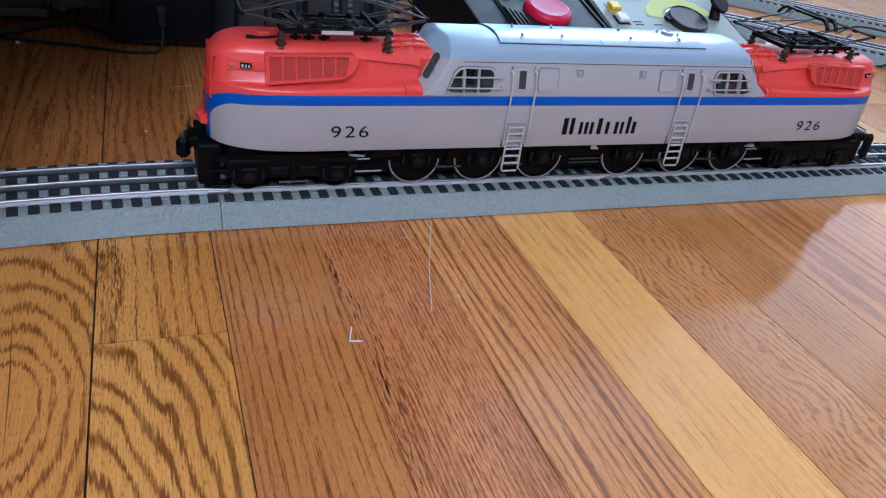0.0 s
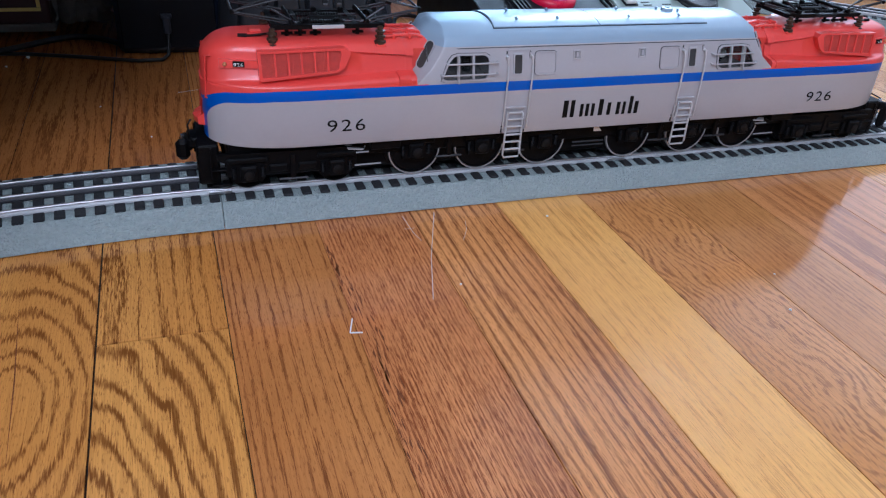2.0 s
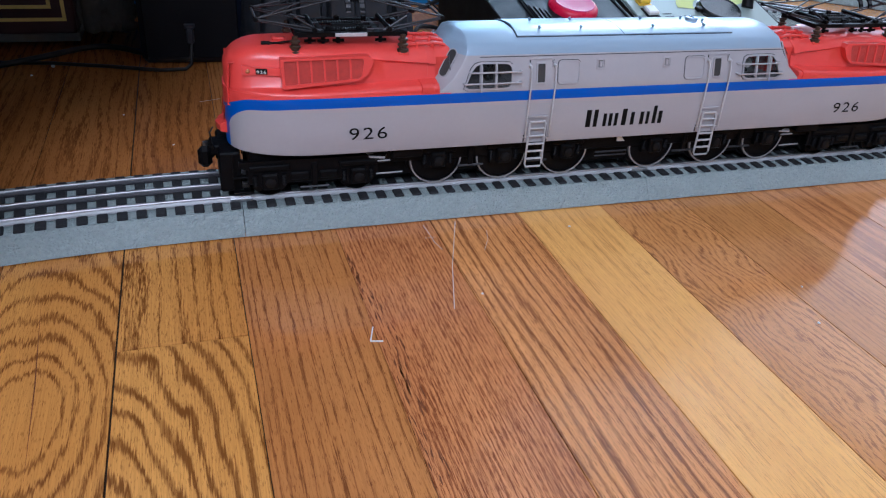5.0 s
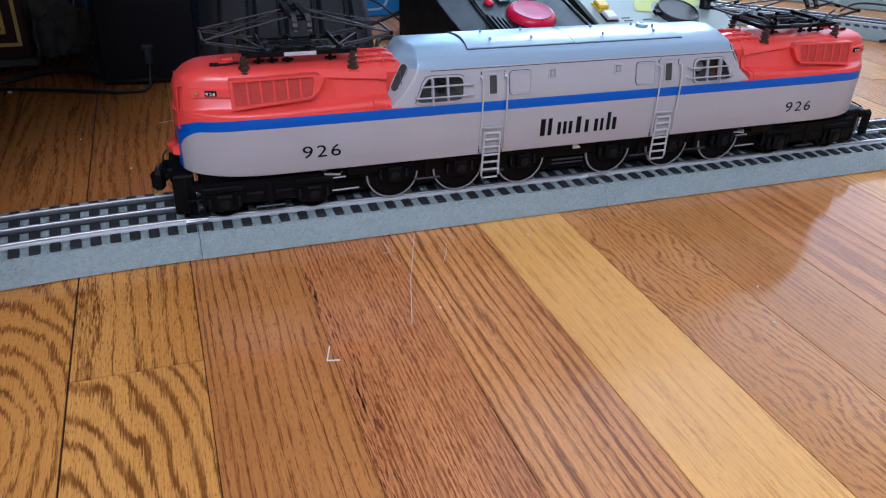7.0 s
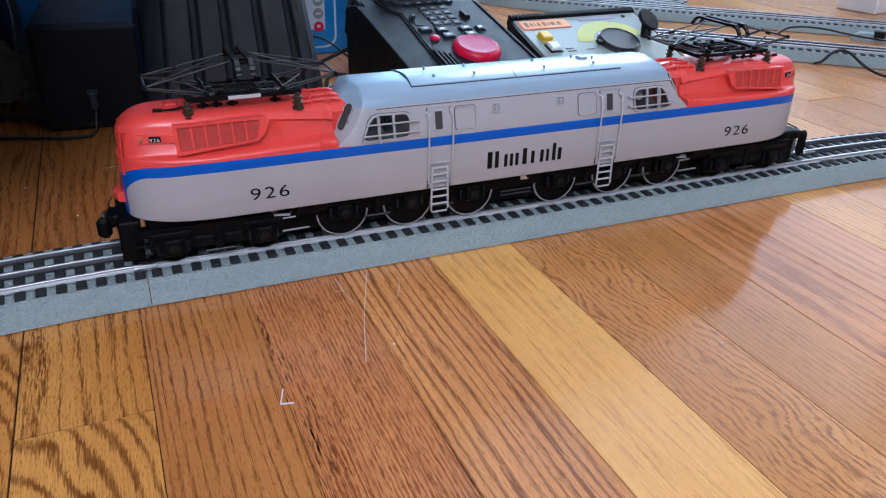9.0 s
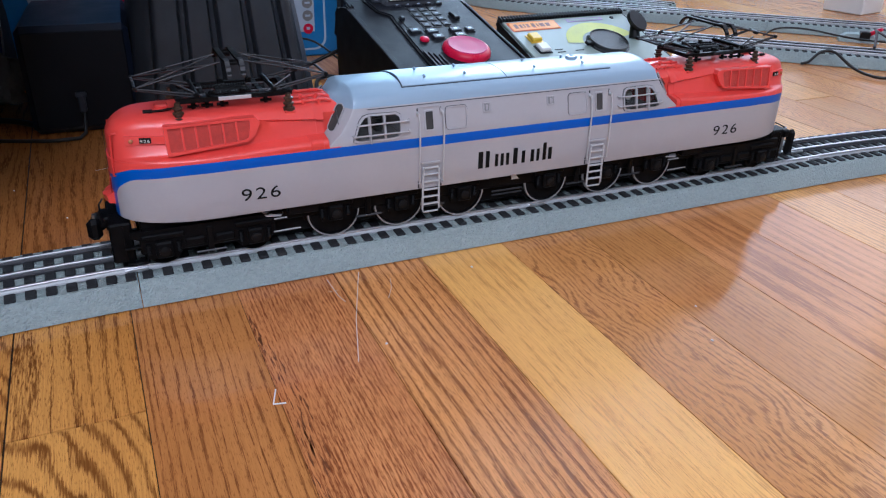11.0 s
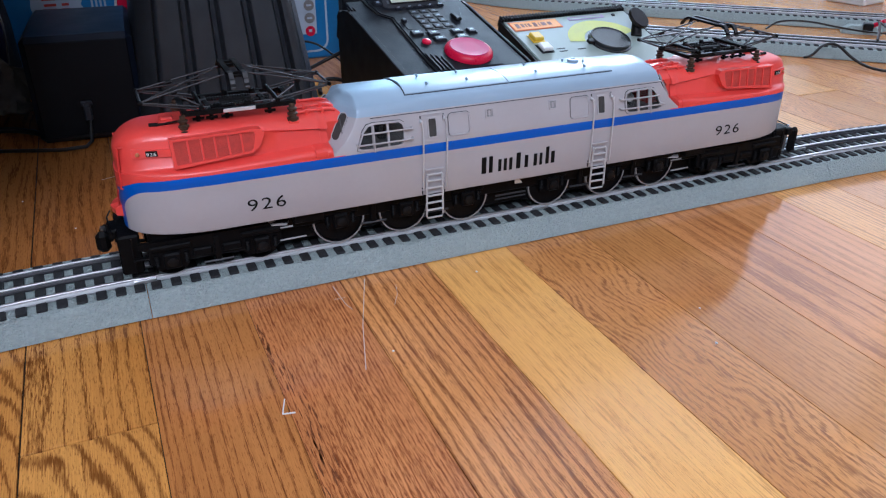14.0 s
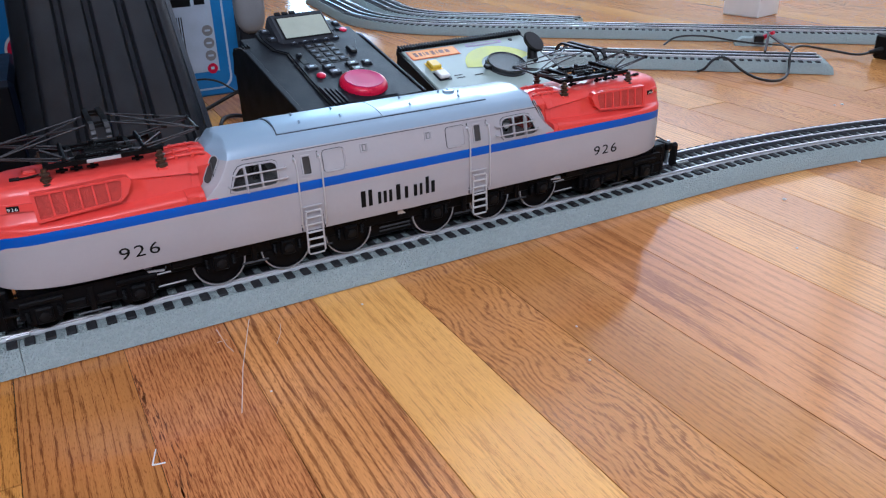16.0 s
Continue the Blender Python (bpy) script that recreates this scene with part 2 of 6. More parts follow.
SILVERPAINT = material("silver_paint", SILVER, 0.32, 0.0, 0.04, 30, 0.03, 900, 0.3)
# Silver of the roof with the blue sky reflection put into its colour.
SKYTINTED = material("sky_tinted_silver", (0.285, 0.385, 0.485), 0.30, 0.1, 0.03, 3)
REDPAINT = material("red_paint", RED, 0.32, 0.0, 0.06, 30, 0.02, 900, 0.35, 0.4)
DARKRED = material("dark_red_mesh", (0.46, 0.045, 0.034), 0.6, 0, 0.2, 300, 0.6, 2500)
BLACK = material("black_plastic", (0.004, 0.004, 0.0045), 0.5, 0, 0.3, 60, 0, 0, 0, 0.22)
SOOT = material("black_metal", (0.0025, 0.0025, 0.003), 0.5, 0.0, 0.4, 80, 0.2, 900, 0, 0.12)
STEEL = material("bright_steel", (0.62, 0.63, 0.64), 0.28, 1.0, 0.1, 60)
DULLSTEEL = material("dark_steel", (0.050, 0.050, 0.053), 0.45, 0.6, 0.25, 120)
RAIL = material("rail_steel", (0.74, 0.75, 0.77), 0.34, 1.0, 0.10, 40)
DULLRIM = material("dull_wheel_rim", (0.32, 0.32, 0.32), 0.4, 0.3, 0.15, 120)
LIGHTMETAL = material("light_grey_metal", (0.50, 0.50, 0.51), 0.36, 0.15, 0.08, 60)
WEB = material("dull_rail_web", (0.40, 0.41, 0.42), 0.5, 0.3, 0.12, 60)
# Blackened centre web; on the far rail this dark copy paints in shade.
DARKWEB = material("blackened_and_shaded_web", (0.04, 0.04, 0.045), 0.5, 0.3, 0.12, 60)
BED = material("grey_roadbed", (0.350, 0.418, 0.412), 0.72, 0, 0.13, 420, 1.0, 800)
BED.node_tree.nodes["Bump"].inputs["Distance"].default_value = 0.0030
TIE = material("black_tie", (0.022, 0.023, 0.025), 0.75, 0, 0.3, 200, 0.4, 1500, 0, 0.2)
GLASS = material("dark_window", (0.05, 0.047, 0.045), 0.12, 0, 0.2, 80)
PANE = bpy.data.materials.new("clear_pane")
PANE.use_nodes = True
_n, _l = PANE.node_tree.nodes, PANE.node_tree.links.new
_mix, _thin, _gloss, _fres = _n.new("ShaderNodeMixShader"), _n.new("ShaderNodeBsdfTransparent"), _n.new("ShaderNodeBsdfGlossy"), _n.new("ShaderNodeFresnel")
_thin.inputs[0].default_value = (0.72, 0.71, 0.70, 1)
_gloss.inputs["Roughness"].default_value = 0.08
_fres.inputs[0].default_value = 1.4
_l(_fres.outputs[0], _mix.inputs[0])
_l(_thin.outputs[0], _mix.inputs[1])
_l(_gloss.outputs[0], _mix.inputs[2])
_l(_mix.outputs[0], _n["Material Output"].inputs["Surface"])
INK = material("black_ink", (0.006, 0.006, 0.006), 0.6, 0, 0.1, 40, 0, 0, 0, 0.1)
BRASS = material("insulator_brown", (0.05, 0.028, 0.017), 0.4, 0.2, 0.3, 200)
WHITE = material("white_plastic", (0.72, 0.72, 0.70), 0.4, 0, 0.04, 40)
CASEBLACK = material("ribbed_case_plastic", (0.024, 0.028, 0.034), 0.36, 0, 0.25, 60, 0.3, 1500, 0, 0.45)
SCUFFED = material("scuffed_plastic", (0.050, 0.058, 0.075), 0.45, 0, 0.55, 420, 0.8, 600, 0, 0.4)
REMOTEGREY = material("slate_grey_plastic", (0.009, 0.0105, 0.015), 0.5, 0, 0.12, 60, 0.15, 900, 0, 0.12)
DIALGLOSS = material("glossy_black_plastic", (0.016, 0.017, 0.019), 0.22, 0, 0.2, 60, 0, 0, 0, 0.5)
BOXBLACK = material("matt_black_box", (0.0035, 0.0042, 0.0065), 0.5, 0, 0.2, 30, 0.15, 500, 0, 0.18)
PANEL = material("grey_green_panel", (0.28, 0.345, 0.315), 0.4, 0, 0.05, 30)
DARKGREY = material("dark_grey_plastic", (0.008, 0.009, 0.012), 0.5, 0, 0.12, 60, 0.15, 900, 0, 0.22)
GREYKEY = material("grey_key", (0.020, 0.023, 0.031), 0.4, 0, 0.1, 60, 0, 0, 0, 0.3)
FADED = material("faded_print", (0.09, 0.105, 0.135), 0.5)
HOUSING = material("mid_grey_plastic", (0.040, 0.044, 0.052), 0.5, 0, 0.12, 60, 0.15, 900, 0, 0.2)
REDPLASTIC = material("red_knob_plastic", (0.58, 0.006, 0.045), 0.28, 0, 0.05, 60, 0, 0, 0.12, 0.3)
# Red of the thumbwheel, pinker to paint in the sky it reflects.
SKYRED = material("sky_tinted_red", (0.46, 0.004, 0.10), 0.38, 0, 0.05, 60, 0, 0, 0, 0.06)
YELLOW = material("yellow_plastic", (0.75, 0.50, 0.04), 0.4)
LIME = material("lime_print", (0.52, 0.56, 0.10), 0.5)
ORANGE = material("orange_print", (0.80, 0.33, 0.07), 0.5)
ORANGERIM = material("deep_orange_print", (0.72, 0.13, 0.04), 0.5)
TEXTBROWN = material("dark_brown_print", (0.16, 0.045, 0.02), 0.5)
AMBER = material("dull_amber", (0.42, 0.15, 0.06), 0.4)
PURPLE = material("purple_print", (0.36, 0.26, 0.46), 0.5)
SCREEN = material("lcd_screen", (0.44, 0.48, 0.39), 0.2, 0, 0.1, 60)
BLUECARD = material("blue_card", (0.02, 0.17, 0.42), 0.35, 0, 0.15, 20, 0.05, 300)
PALEBLUE = material("pale_card", (0.42, 0.50, 0.60), 0.4, 0, 0.1, 40)
MAROON = material("maroon_card", (0.035, 0.010, 0.012), 0.5, 0, 0.2, 40)
GOLD = material("gold_line", (0.72, 0.54, 0.16), 0.45)
NAVY = material("navy_fabric", (0.010, 0.012, 0.060), 0.7, 0, 0.25, 40, 0.4, 600, 0, 0.2)
# Satin black; blue of the reflected sky is put into the colour.
SKYBLACK = material("sky_tinted_black", (0.006, 0.010, 0.022), 0.38, 0, 0.35, 40, 0.15, 500, 0, 0.38)
GREYCLOTH = material("grey_sheet", (0.10, 0.095, 0.088), 0.75, 0, 0.3, 20, 0.4, 300, 0, 0.2)
RUBBER = material("black_cable", (0.012, 0.012, 0.012), 0.45, 0, 0.3, 60)
GREYTOY = material("grey_toy", (0.20, 0.20, 0.205), 0.4, 0, 0.06, 60)

# ---------- mesh tools ----------


class Shape:
    """Collects faces of one part."""

    def __init__(self):
        self.v, self.f = [], []

    def add(self, verts, faces):
        k = len(self.v)
        self.v += [tuple(p) for p in verts]
        self.f += [tuple(i + k for i in f) for f in faces]
        return self

    def box(self, lo, hi, c=0.0, m=None):
        """A box from lo to hi with its edges cut off by c, moved by the matrix m."""
        x0, y0, z0 = lo
        x1, y1, z1 = hi
        if c <= 0:
            vs = [(x, y, z) for x in (x0, x1) for y in (y0, y1) for z in (z0, z1)]
            fs = [(0, 1, 3, 2), (4, 6, 7, 5), (0, 4, 5, 1), (2, 3, 7, 6), (0, 2, 6, 4), (1, 5, 7, 3)]
        else:
            vs, idx = [], {}
            for i, x in enumerate((x0, x1)):
                for j, y in enumerate((y0, y1)):
                    for k, z in enumerate((z0, z1)):
                        sx, sy, sz = (1 - 2 * i) * c, (1 - 2 * j) * c, (1 - 2 * k) * c
                        for ax, p in enumerate(((x, y + sy, z + sz), (x + sx, y, z + sz), (x + sx, y + sy, z))):
                            idx[i, j, k, ax] = len(vs)
                            vs.append(p)
            g = lambda *a: idx[a]
            fs = []
            for i in (0, 1):
                fs.append((g(i, 0, 0, 0), g(i, 0, 1, 0), g(i, 1, 1, 0), g(i, 1, 0, 0)))
                fs.append((g(0, i, 0, 1), g(0, i, 1, 1), g(1, i, 1, 1), g(1, i, 0, 1)))
                fs.append((g(0, 0, i, 2), g(0, 1, i, 2), g(1, 1, i, 2), g(1, 0, i, 2)))
            for i in (0, 1):
                for j in (0, 1):
                    fs.append((g(i, j, 0, 0), g(i, j, 1, 0), g(i, j, 1, 1), g(i, j, 0, 1)))
                    fs.append((g(i, 0, j, 0), g(i, 1, j, 0), g(i, 1, j, 2), g(i, 0, j, 2)))
                    fs.append((g(0, i, j, 1), g(1, i, j, 1), g(1, i, j, 2), g(0, i, j, 2)))
                    for k in (0, 1):
                        fs.append((g(i, j, k, 0), g(i, j, k, 1), g(i, j, k, 2)))
        if m is not None:
            vs = [m @ Vector(p) for p in vs]
        return self.add(vs, fs)

    def rod(self, p, q, r, n=8, r2=None):
        p, q = Vector(p), Vector(q)
        d = (q - p).normalized()
        u = d.cross(Vector((0, 0, 1)) if abs(d.z) < 0.9 else Vector((1, 0, 0))).normalized()
        w = d.cross(u)
        r2 = r if r2 is None else r2
        vs = [p + (u * math.cos(a) + w * math.sin(a)) * r for a in (2 * math.pi * i / n for i in range(n))]
        vs += [q + (u * math.cos(a) + w * math.sin(a)) * r2 for a in (2 * math.pi * i / n for i in range(n))]
        fs = [(i, (i + 1) % n, n + (i + 1) % n, n + i) for i in range(n)] + [tuple(range(n))[::-1], tuple(range(n, 2 * n))]
        return self.add(vs, fs)

    def tube(self, pts, r, n=7):
        pts = [Vector(p) for p in pts]
        vs, fs = [], []
        for i, p in enumerate(pts):
            d = (pts[min(i + 1, len(pts) - 1)] - pts[max(i - 1, 0)]).normalized()
            u = d.cross(Vector((0, 0, 1)) if abs(d.z) < 0.95 else Vector((1, 0, 0))).normalized()
            w = d.cross(u)
            vs += [p + (u * math.cos(a) + w * math.sin(a)) * r for a in (2 * math.pi * k / n for k in range(n))]
        for i in range(len(pts) - 1):
            fs += [(i * n + k, i * n + (k + 1) % n, (i + 1) * n + (k + 1) % n, (i + 1) * n + k) for k in range(n)]
        fs += [tuple(range(n))[::-1], tuple(range((len(pts) - 1) * n, len(pts) * n))]
        return self.add(vs, fs)

    def lathe(self, base, axis, profile, n=20):
        """profile: (along the axis, radius) pairs."""
        base, d = Vector(base), Vector(axis).normalized()
        u = d.cross(Vector((0, 0, 1)) if abs(d.z) < 0.9 else Vector((1, 0, 0))).normalized()
        w = d.cross(u)
        vs, fs = [], []
        for h, r in profile:
            vs += [base + d * h + (u * math.cos(a) + w * math.sin(a)) * r for a in (2 * math.pi * k / n for k in range(n))]
        for i in range(len(profile) - 1):
            fs += [(i * n + k, i * n + (k + 1) % n, (i + 1) * n + (k + 1) % n, (i + 1) * n + k) for k in range(n)]
        fs += [tuple(range(n))[::-1], tuple(range((len(profile) - 1) * n, len(profile) * n))]
        return self.add(vs, fs)

    def plate(self, pts, thick):
        """A flat polygon given as points in order, thickened along the vector thick."""
        n = len(pts)
        a = [Vector(p) for p in pts]
        vs = a + [p + Vector(thick) for p in a]
        fs = [tuple(range(n))[::-1], tuple(range(n, 2 * n))] + [(i, (i + 1) % n, n + (i + 1) % n, n + i) for i in range(n)]
        return self.add(vs, fs)

    def loft(self, rings, closed=False, caps=True):
        n = len(rings[0])
        vs = [p for r in rings for p in r]
        fs = []
        for i in range(len(rings) - 1):
            for k in range(n if closed else n - 1):
                fs.append((i * n + k, i * n + (k + 1) % n, (i + 1) * n + (k + 1) % n, (i + 1) * n + k))
        if caps:
            fs += [tuple(range(n))[::-1], tuple(range((len(rings) - 1) * n, len(rings) * n))]
        return self.add(vs, fs)

    def mesh(self, name, mat, smooth=None):
        me = bpy.data.meshes.new(name)
        me.from_pydata(self.v, [], self.f)
        bm = bmesh.new()
        bm.from_mesh(me)
        bmesh.ops.remove_doubles(bm, verts=bm.verts, dist=1e-6)
        bmesh.ops.recalc_face_normals(bm, faces=bm.faces)
        if smooth:
            for f in bm.faces:
                f.smooth = True
            for e in bm.edges:
                if len(e.link_faces) == 2 and e.calc_face_angle(0) > radians(smooth):
                    e.smooth = False
        bm.to_mesh(me)
        bm.free()
        me.materials.append(mat)
        return me


def part(name, shape, mat, parent=None, label="", smooth=None):
    ob = new(name, shape.mesh(name, mat, smooth))
    ob.parent = parent
    return tagged(ob, label)


def thing(name, label, category, group="", kind="", at=None):
    ob = new(name)
    ob.empty_display_size = 0.05
    if at is not None:
        ob.matrix_world = at
    return tagged(ob, label, category, group, kind)


def lettering(name, words, mat, parent, m, high, wide=None, label=""):
    """Characters in the built-in font as a thin solid, lower left corner at the origin of m, in its x and y."""
    cu = bpy.data.curves.new(name, "FONT")
    cu.body, cu.extrude, cu.size, cu.space_character = words, 0.0, 1.0, 1.2
    tmp = new(name, cu)
    me = bpy.data.meshes.new_from_object(tmp.evaluated_get(bpy.context.evaluated_depsgraph_get()))
    bpy.data.objects.remove(tmp)
    xs, ys = [v.co.x for v in me.vertices], [v.co.y for v in me.vertices]
    sy = high / (max(ys) - min(ys))
    sx = sy if wide is None else wide / (max(xs) - min(xs))
    x0, y0 = min(xs), min(ys)
    for v in me.vertices:
        v.co = m @ Vector(((v.co.x - x0) * sx, (v.co.y - y0) * sy, 0))
    me.materials.clear()
    me.materials.append(mat)
    ob = new(name, me)
    ob.parent = parent
    return tagged(ob, label)


# ---------- room ----------


def wall(name, a, b, opening=None):
    """A wall from a to b (plan points), thick outwards, with one window opening (from, to, sill, head) along it."""
    a, b = Vector((*a, 0)), Vector((*b, 0))
    d = (b - a).normalized()
    out = Vector((d.y, -d.x, 0))
    m = Matrix(((d.x, out.x, 0, a.x), (d.y, out.y, 0, a.y), (0, 0, 1, 0), (0, 0, 0, 1)))
    s, length, h, th = Shape(), (b - a).length, ROOM["h"], 0.12
    if opening:
        f, t, z0, z1 = opening
        for lo, hi in (((0, 0, 0), (f, th, h)), ((t, 0, 0), (length, th, h)), ((f, 0, 0), (t, th, z0)), ((f, 0, z1), (t, th, h))):
            s.box(lo, hi, 0, m)
    else:
        s.box((0, 0, 0), (length, th, h), 0, m)
    ob = tagged(new(name, s.mesh(name, WALL)), "plain off-white painted room wall", "wall", "", "structure")
    k = Shape().box((0, -0.014, 0), (length, -0.002, 0.09), 0.003, m)
    tagged(new("baseboard", k.mesh("baseboard", TRIM)), "white painted baseboard along the wall", "baseboard", "", "structure")
    return ob


x0, x1, y0, y1 = ROOM["x0"], ROOM["x1"], ROOM["y0"], ROOM["y1"]
wall("wall_north", (1.27, y1), (x1, y1), (0.01, 1.13, 1.08, 1.96))
wall("wall_north_door", (x0, y1), (1.27, y1), (2.48, 2.84, 0.13, 1.57))
wall("wall_east", (x1, y1), (x1, y0), (0.12, 3.10, 0.8, 2.1))
tagged(new("window_post", Shape().box((x1 + 0.002, 1.18, 0.8), (x1 + 0.12, 1.22, 2.1)).mesh("window_post", TRIM)), "white painted post between two windows", "trim", "", "structure")
wall("wall_south", (x1, y0), (x0, y0), (2.50, 4.00, 1.25, 2.25))
wall("wall_west", (x0, y0), (x0, y1))
# dark blocks out of view, added to shade the back floor and darken reflections
light_blocks = Shape().box((x0, 0.64, 0), (0.10, 0.76, ROOM["h"])).box((0.102, 0.64, 0.46), (0.26, 0.76, ROOM["h"])).box((x0, 0.20, 0.42), (0.02, 0.638, ROOM["h"])).box((x0, 0.0, 0.338), (-0.300, 0.198, 0.70)).box((x0, -0.04, 0.150), (-0.302, 0.40, 0.336)).box((x0, 0.03, 0.127), (-0.312, 0.335, 0.1495)).box((x0, -0.16, 0.105), (-0.372, 0.335, 0.1265)).box((-0.3015, -0.04, 0.175), (-0.262, 0.24, 0.336))
tagged(new("wall_inner", light_blocks.mesh("wall_inner", BLOCKER)), "unseen dark blocks added to shade the floor and its reflections", "wall", "", "structure")
tagged(new("ceiling", Shape().box((x0, y0, ROOM["h"]), (x1, y1, ROOM["h"] + 0.1)).mesh("ceiling", CEIL)), "plain white painted ceiling", "ceiling", "", "structure")

# ---------- track ----------
RAILTOP, GAUGE, PITCH = 0.0165, 0.0172, 0.01005
BEDTOP, TIETOP = 0.0126, 0.0138


def along(start, heading, length, radius=0.0, step=0.0125):
    """Points and directions of a centre line; radius: positive turns left, negative right."""
    n = max(2, round(length / step))
    out = []
    for i in range(n + 1):
        s = length * i / n
        if radius:
            a = heading + s / radius
            p = Vector((start[0] + radius * (math.sin(a) - math.sin(heading)), start[1] - radius * (math.cos(a) - math.cos(heading)), 0))
        else:
            a = heading
            p = Vector((start[0] + s * math.cos(a), start[1] + s * math.sin(a), 0))
        out.append((p, a))
    return out


def sweep(shape, line, profile, closed=True):
    rings = []
    for p, a in line:
        side = Vector((-math.sin(a), math.cos(a), 0))
        rings.append([p + side * y + Vector((0, 0, z)) for y, z in profile])
    shape.loft(rings, closed, True)


def head_profile(c):
    h = RAILTOP
    return [(c - 0.0004, h - 0.0013), (c + 0.0004, h - 0.0013), (c + 0.0010, h - 0.0009), (c + 0.0010, h - 0.0003), (c + 0.0007, h), (c - 0.0007, h), (c - 0.0010, h - 0.0003), (c - 0.0010, h - 0.0009)]


def web_profile(c):
    h = RAILTOP
    return [(c - 0.0018, TIETOP - 0.0006), (c + 0.0018, TIETOP - 0.0006), (c + 0.0018, TIETOP + 0.0002), (c + 0.0009, TIETOP + 0.0007), (c + 0.0006, TIETOP + 0.0012), (c + 0.0004, h - 0.0012),
            (c - 0.0004, h - 0.0012), (c - 0.0006, TIETOP + 0.0012), (c - 0.0009, TIETOP + 0.0007), (c - 0.0018, TIETOP + 0.0002)]


def tie_mesh():
    return Shape().box((-0.0027, -0.0272, BEDTOP - 0.002), (0.0027, 0.0272, TIETOP), 0.0005).mesh("tie", TIE)


TIEMESH = tie_mesh()
BEDLINE = [(-0.0352, 0.0), (-0.0354, 0.0006), (-0.0370, 0.0008), (-0.0366, 0.0018), (-0.0296, 0.0114), (-0.0284, BEDTOP), (0.0284, BEDTOP), (0.0296, 0.0114), (0.0366, 0.0018), (0.0370, 0.0008), (0.0354, 0.0006), (0.0352, 0.0)]


def track_section(start, heading, length, radius, label, group="train track on the floor"):
    line = along(start, heading, length, radius)
    inner = along(start, heading, length, radius)
    gap = 0.00022
    line[0] = (line[0][0] + Vector((math.cos(line[0][1]), math.sin(line[0][1]), 0)) * gap, line[0][1])
    line[-1] = (line[-1][0] - Vector((math.cos(line[-1][1]), math.sin(line[-1][1]), 0)) * gap, line[-1][1])
    ob = thing("toy_train_track", label, "toy track", group)
    bed = Shape()
    sweep(bed, line, BEDLINE)
    part("roadbed", bed, BED, ob, "speckled grey plastic roadbed", 40)
    for c in (-GAUGE, 0.0, GAUGE):
        s = Shape()
        sweep(s, inner, head_profile(c))
        r = part("rail", s, RAIL, ob, "bright steel rail", 40)
        s = Shape()
        sweep(s, inner, web_profile(c))
        # lit colour on the near rail's web, dark colour on the centre and far ones
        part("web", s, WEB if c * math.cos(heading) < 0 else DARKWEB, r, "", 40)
    n, phase = (round(length / 0.00997), 0.36) if radius else (int(length / PITCH), 0.5)
    for i in range(n):
        p, a = along(start, heading, max(1e-4, (i + phase) * length / n), radius)[-1]
        m = Matrix.Translation(p) @ Matrix.Rotation(a, 4, "Z")
        t = new("tie", TIEMESH)
        t.parent = ob
        t.matrix_local = m
    return ob, inner[-1]


STRAIGHT = "straight grey three-rail toy train track section"
CURVE = "curved grey three-rail toy train track section"
track_section((-0.2312, 0.0), 0, 0.2512, 0, STRAIGHT)
track_section((0.0200, 0.0), 0, 0.2512, 0, STRAIGHT)
_, (pe, ae) = track_section((0.2712, 0.0), 0, 0.359, -0.94, CURVE)
track_section((pe.x, pe.y), ae, 0.359, -0.94, CURVE)
_, (pw, aw) = track_section((-0.2312, 0.0), math.pi, 0.359, 0.94, CURVE)

# rail joiners where sections meet
for jx in (-0.2312, 0.0200, 0.2712):
    j = thing("rail_joiner", "small bright steel joiners between two track sections", "rail joiner", "rail joiners")
    for c in (-GAUGE, 0.0, GAUGE):
        part("pin", Shape().box((jx - 0.006, c - 0.0024, TIETOP - 0.0004), (jx + 0.006, c - 0.0007, TIETOP + 0.0016), 0.0003), RAIL, j)

# ---------- locomotive ----------
HALF, WIDE, BELT, MID = 0.2359, 0.0308, 0.0765, -0.0045
loco = thing("model_locomotive", "red, blue and silver model electric locomotive standing on the track", "toy locomotive")


# lengths along the body are given as at the end towards minus x; the body is symmetric about x = MID
def reach(x):
    return abs(x - MID) - MID


def end_x(u, s):
    """World x of the length u at the end s: 1 towards minus x, -1 towards plus x."""
    return -u if s > 0 else u + 2 * MID


def plan(u):
    """How far the sides draw in towards the rounded ends: 1 in the middle, 0 at the tip."""
    k = min(1.0, max(0.0, (u - 0.180) / (HALF - 0.180)))
    return max(0.0, 1 - k ** 2.6) ** (1 / 2.6)


def stations(a, b, n):
    return [a + (b - a) * math.sin(math.pi / 2 * i / n) for i in range(n + 1)]


def skirt(u):
    k = max(0.0, (u - 0.185) / (HALF - 0.185))
    return 0.0432 + 0.0010 * k * k


def lower_body():
    us = stations(-MID, HALF, 46)
    rings = []
    for u, sg in [(u, 1) for u in us[::-1]] + [(u, -1) for u in us[1:]]:
        x, w, b = end_x(u, sg), WIDE * max(plan(u), 0.004), skirt(u)
        half = [(w * 0.985, b), (w, b + 0.0012), (w, 0.058), (w, 0.0715), (w * 0.997, BELT - 0.0008), (w * 0.985, BELT)]
        rings.append([(x, -y, z) for y, z in half] + [(x, y, z) for y, z in half[::-1]])
    return Shape().loft(rings, True, True)


part("lower_body", lower_body(), PAINT, loco, "silver lower body with a blue band and red ends", 40)

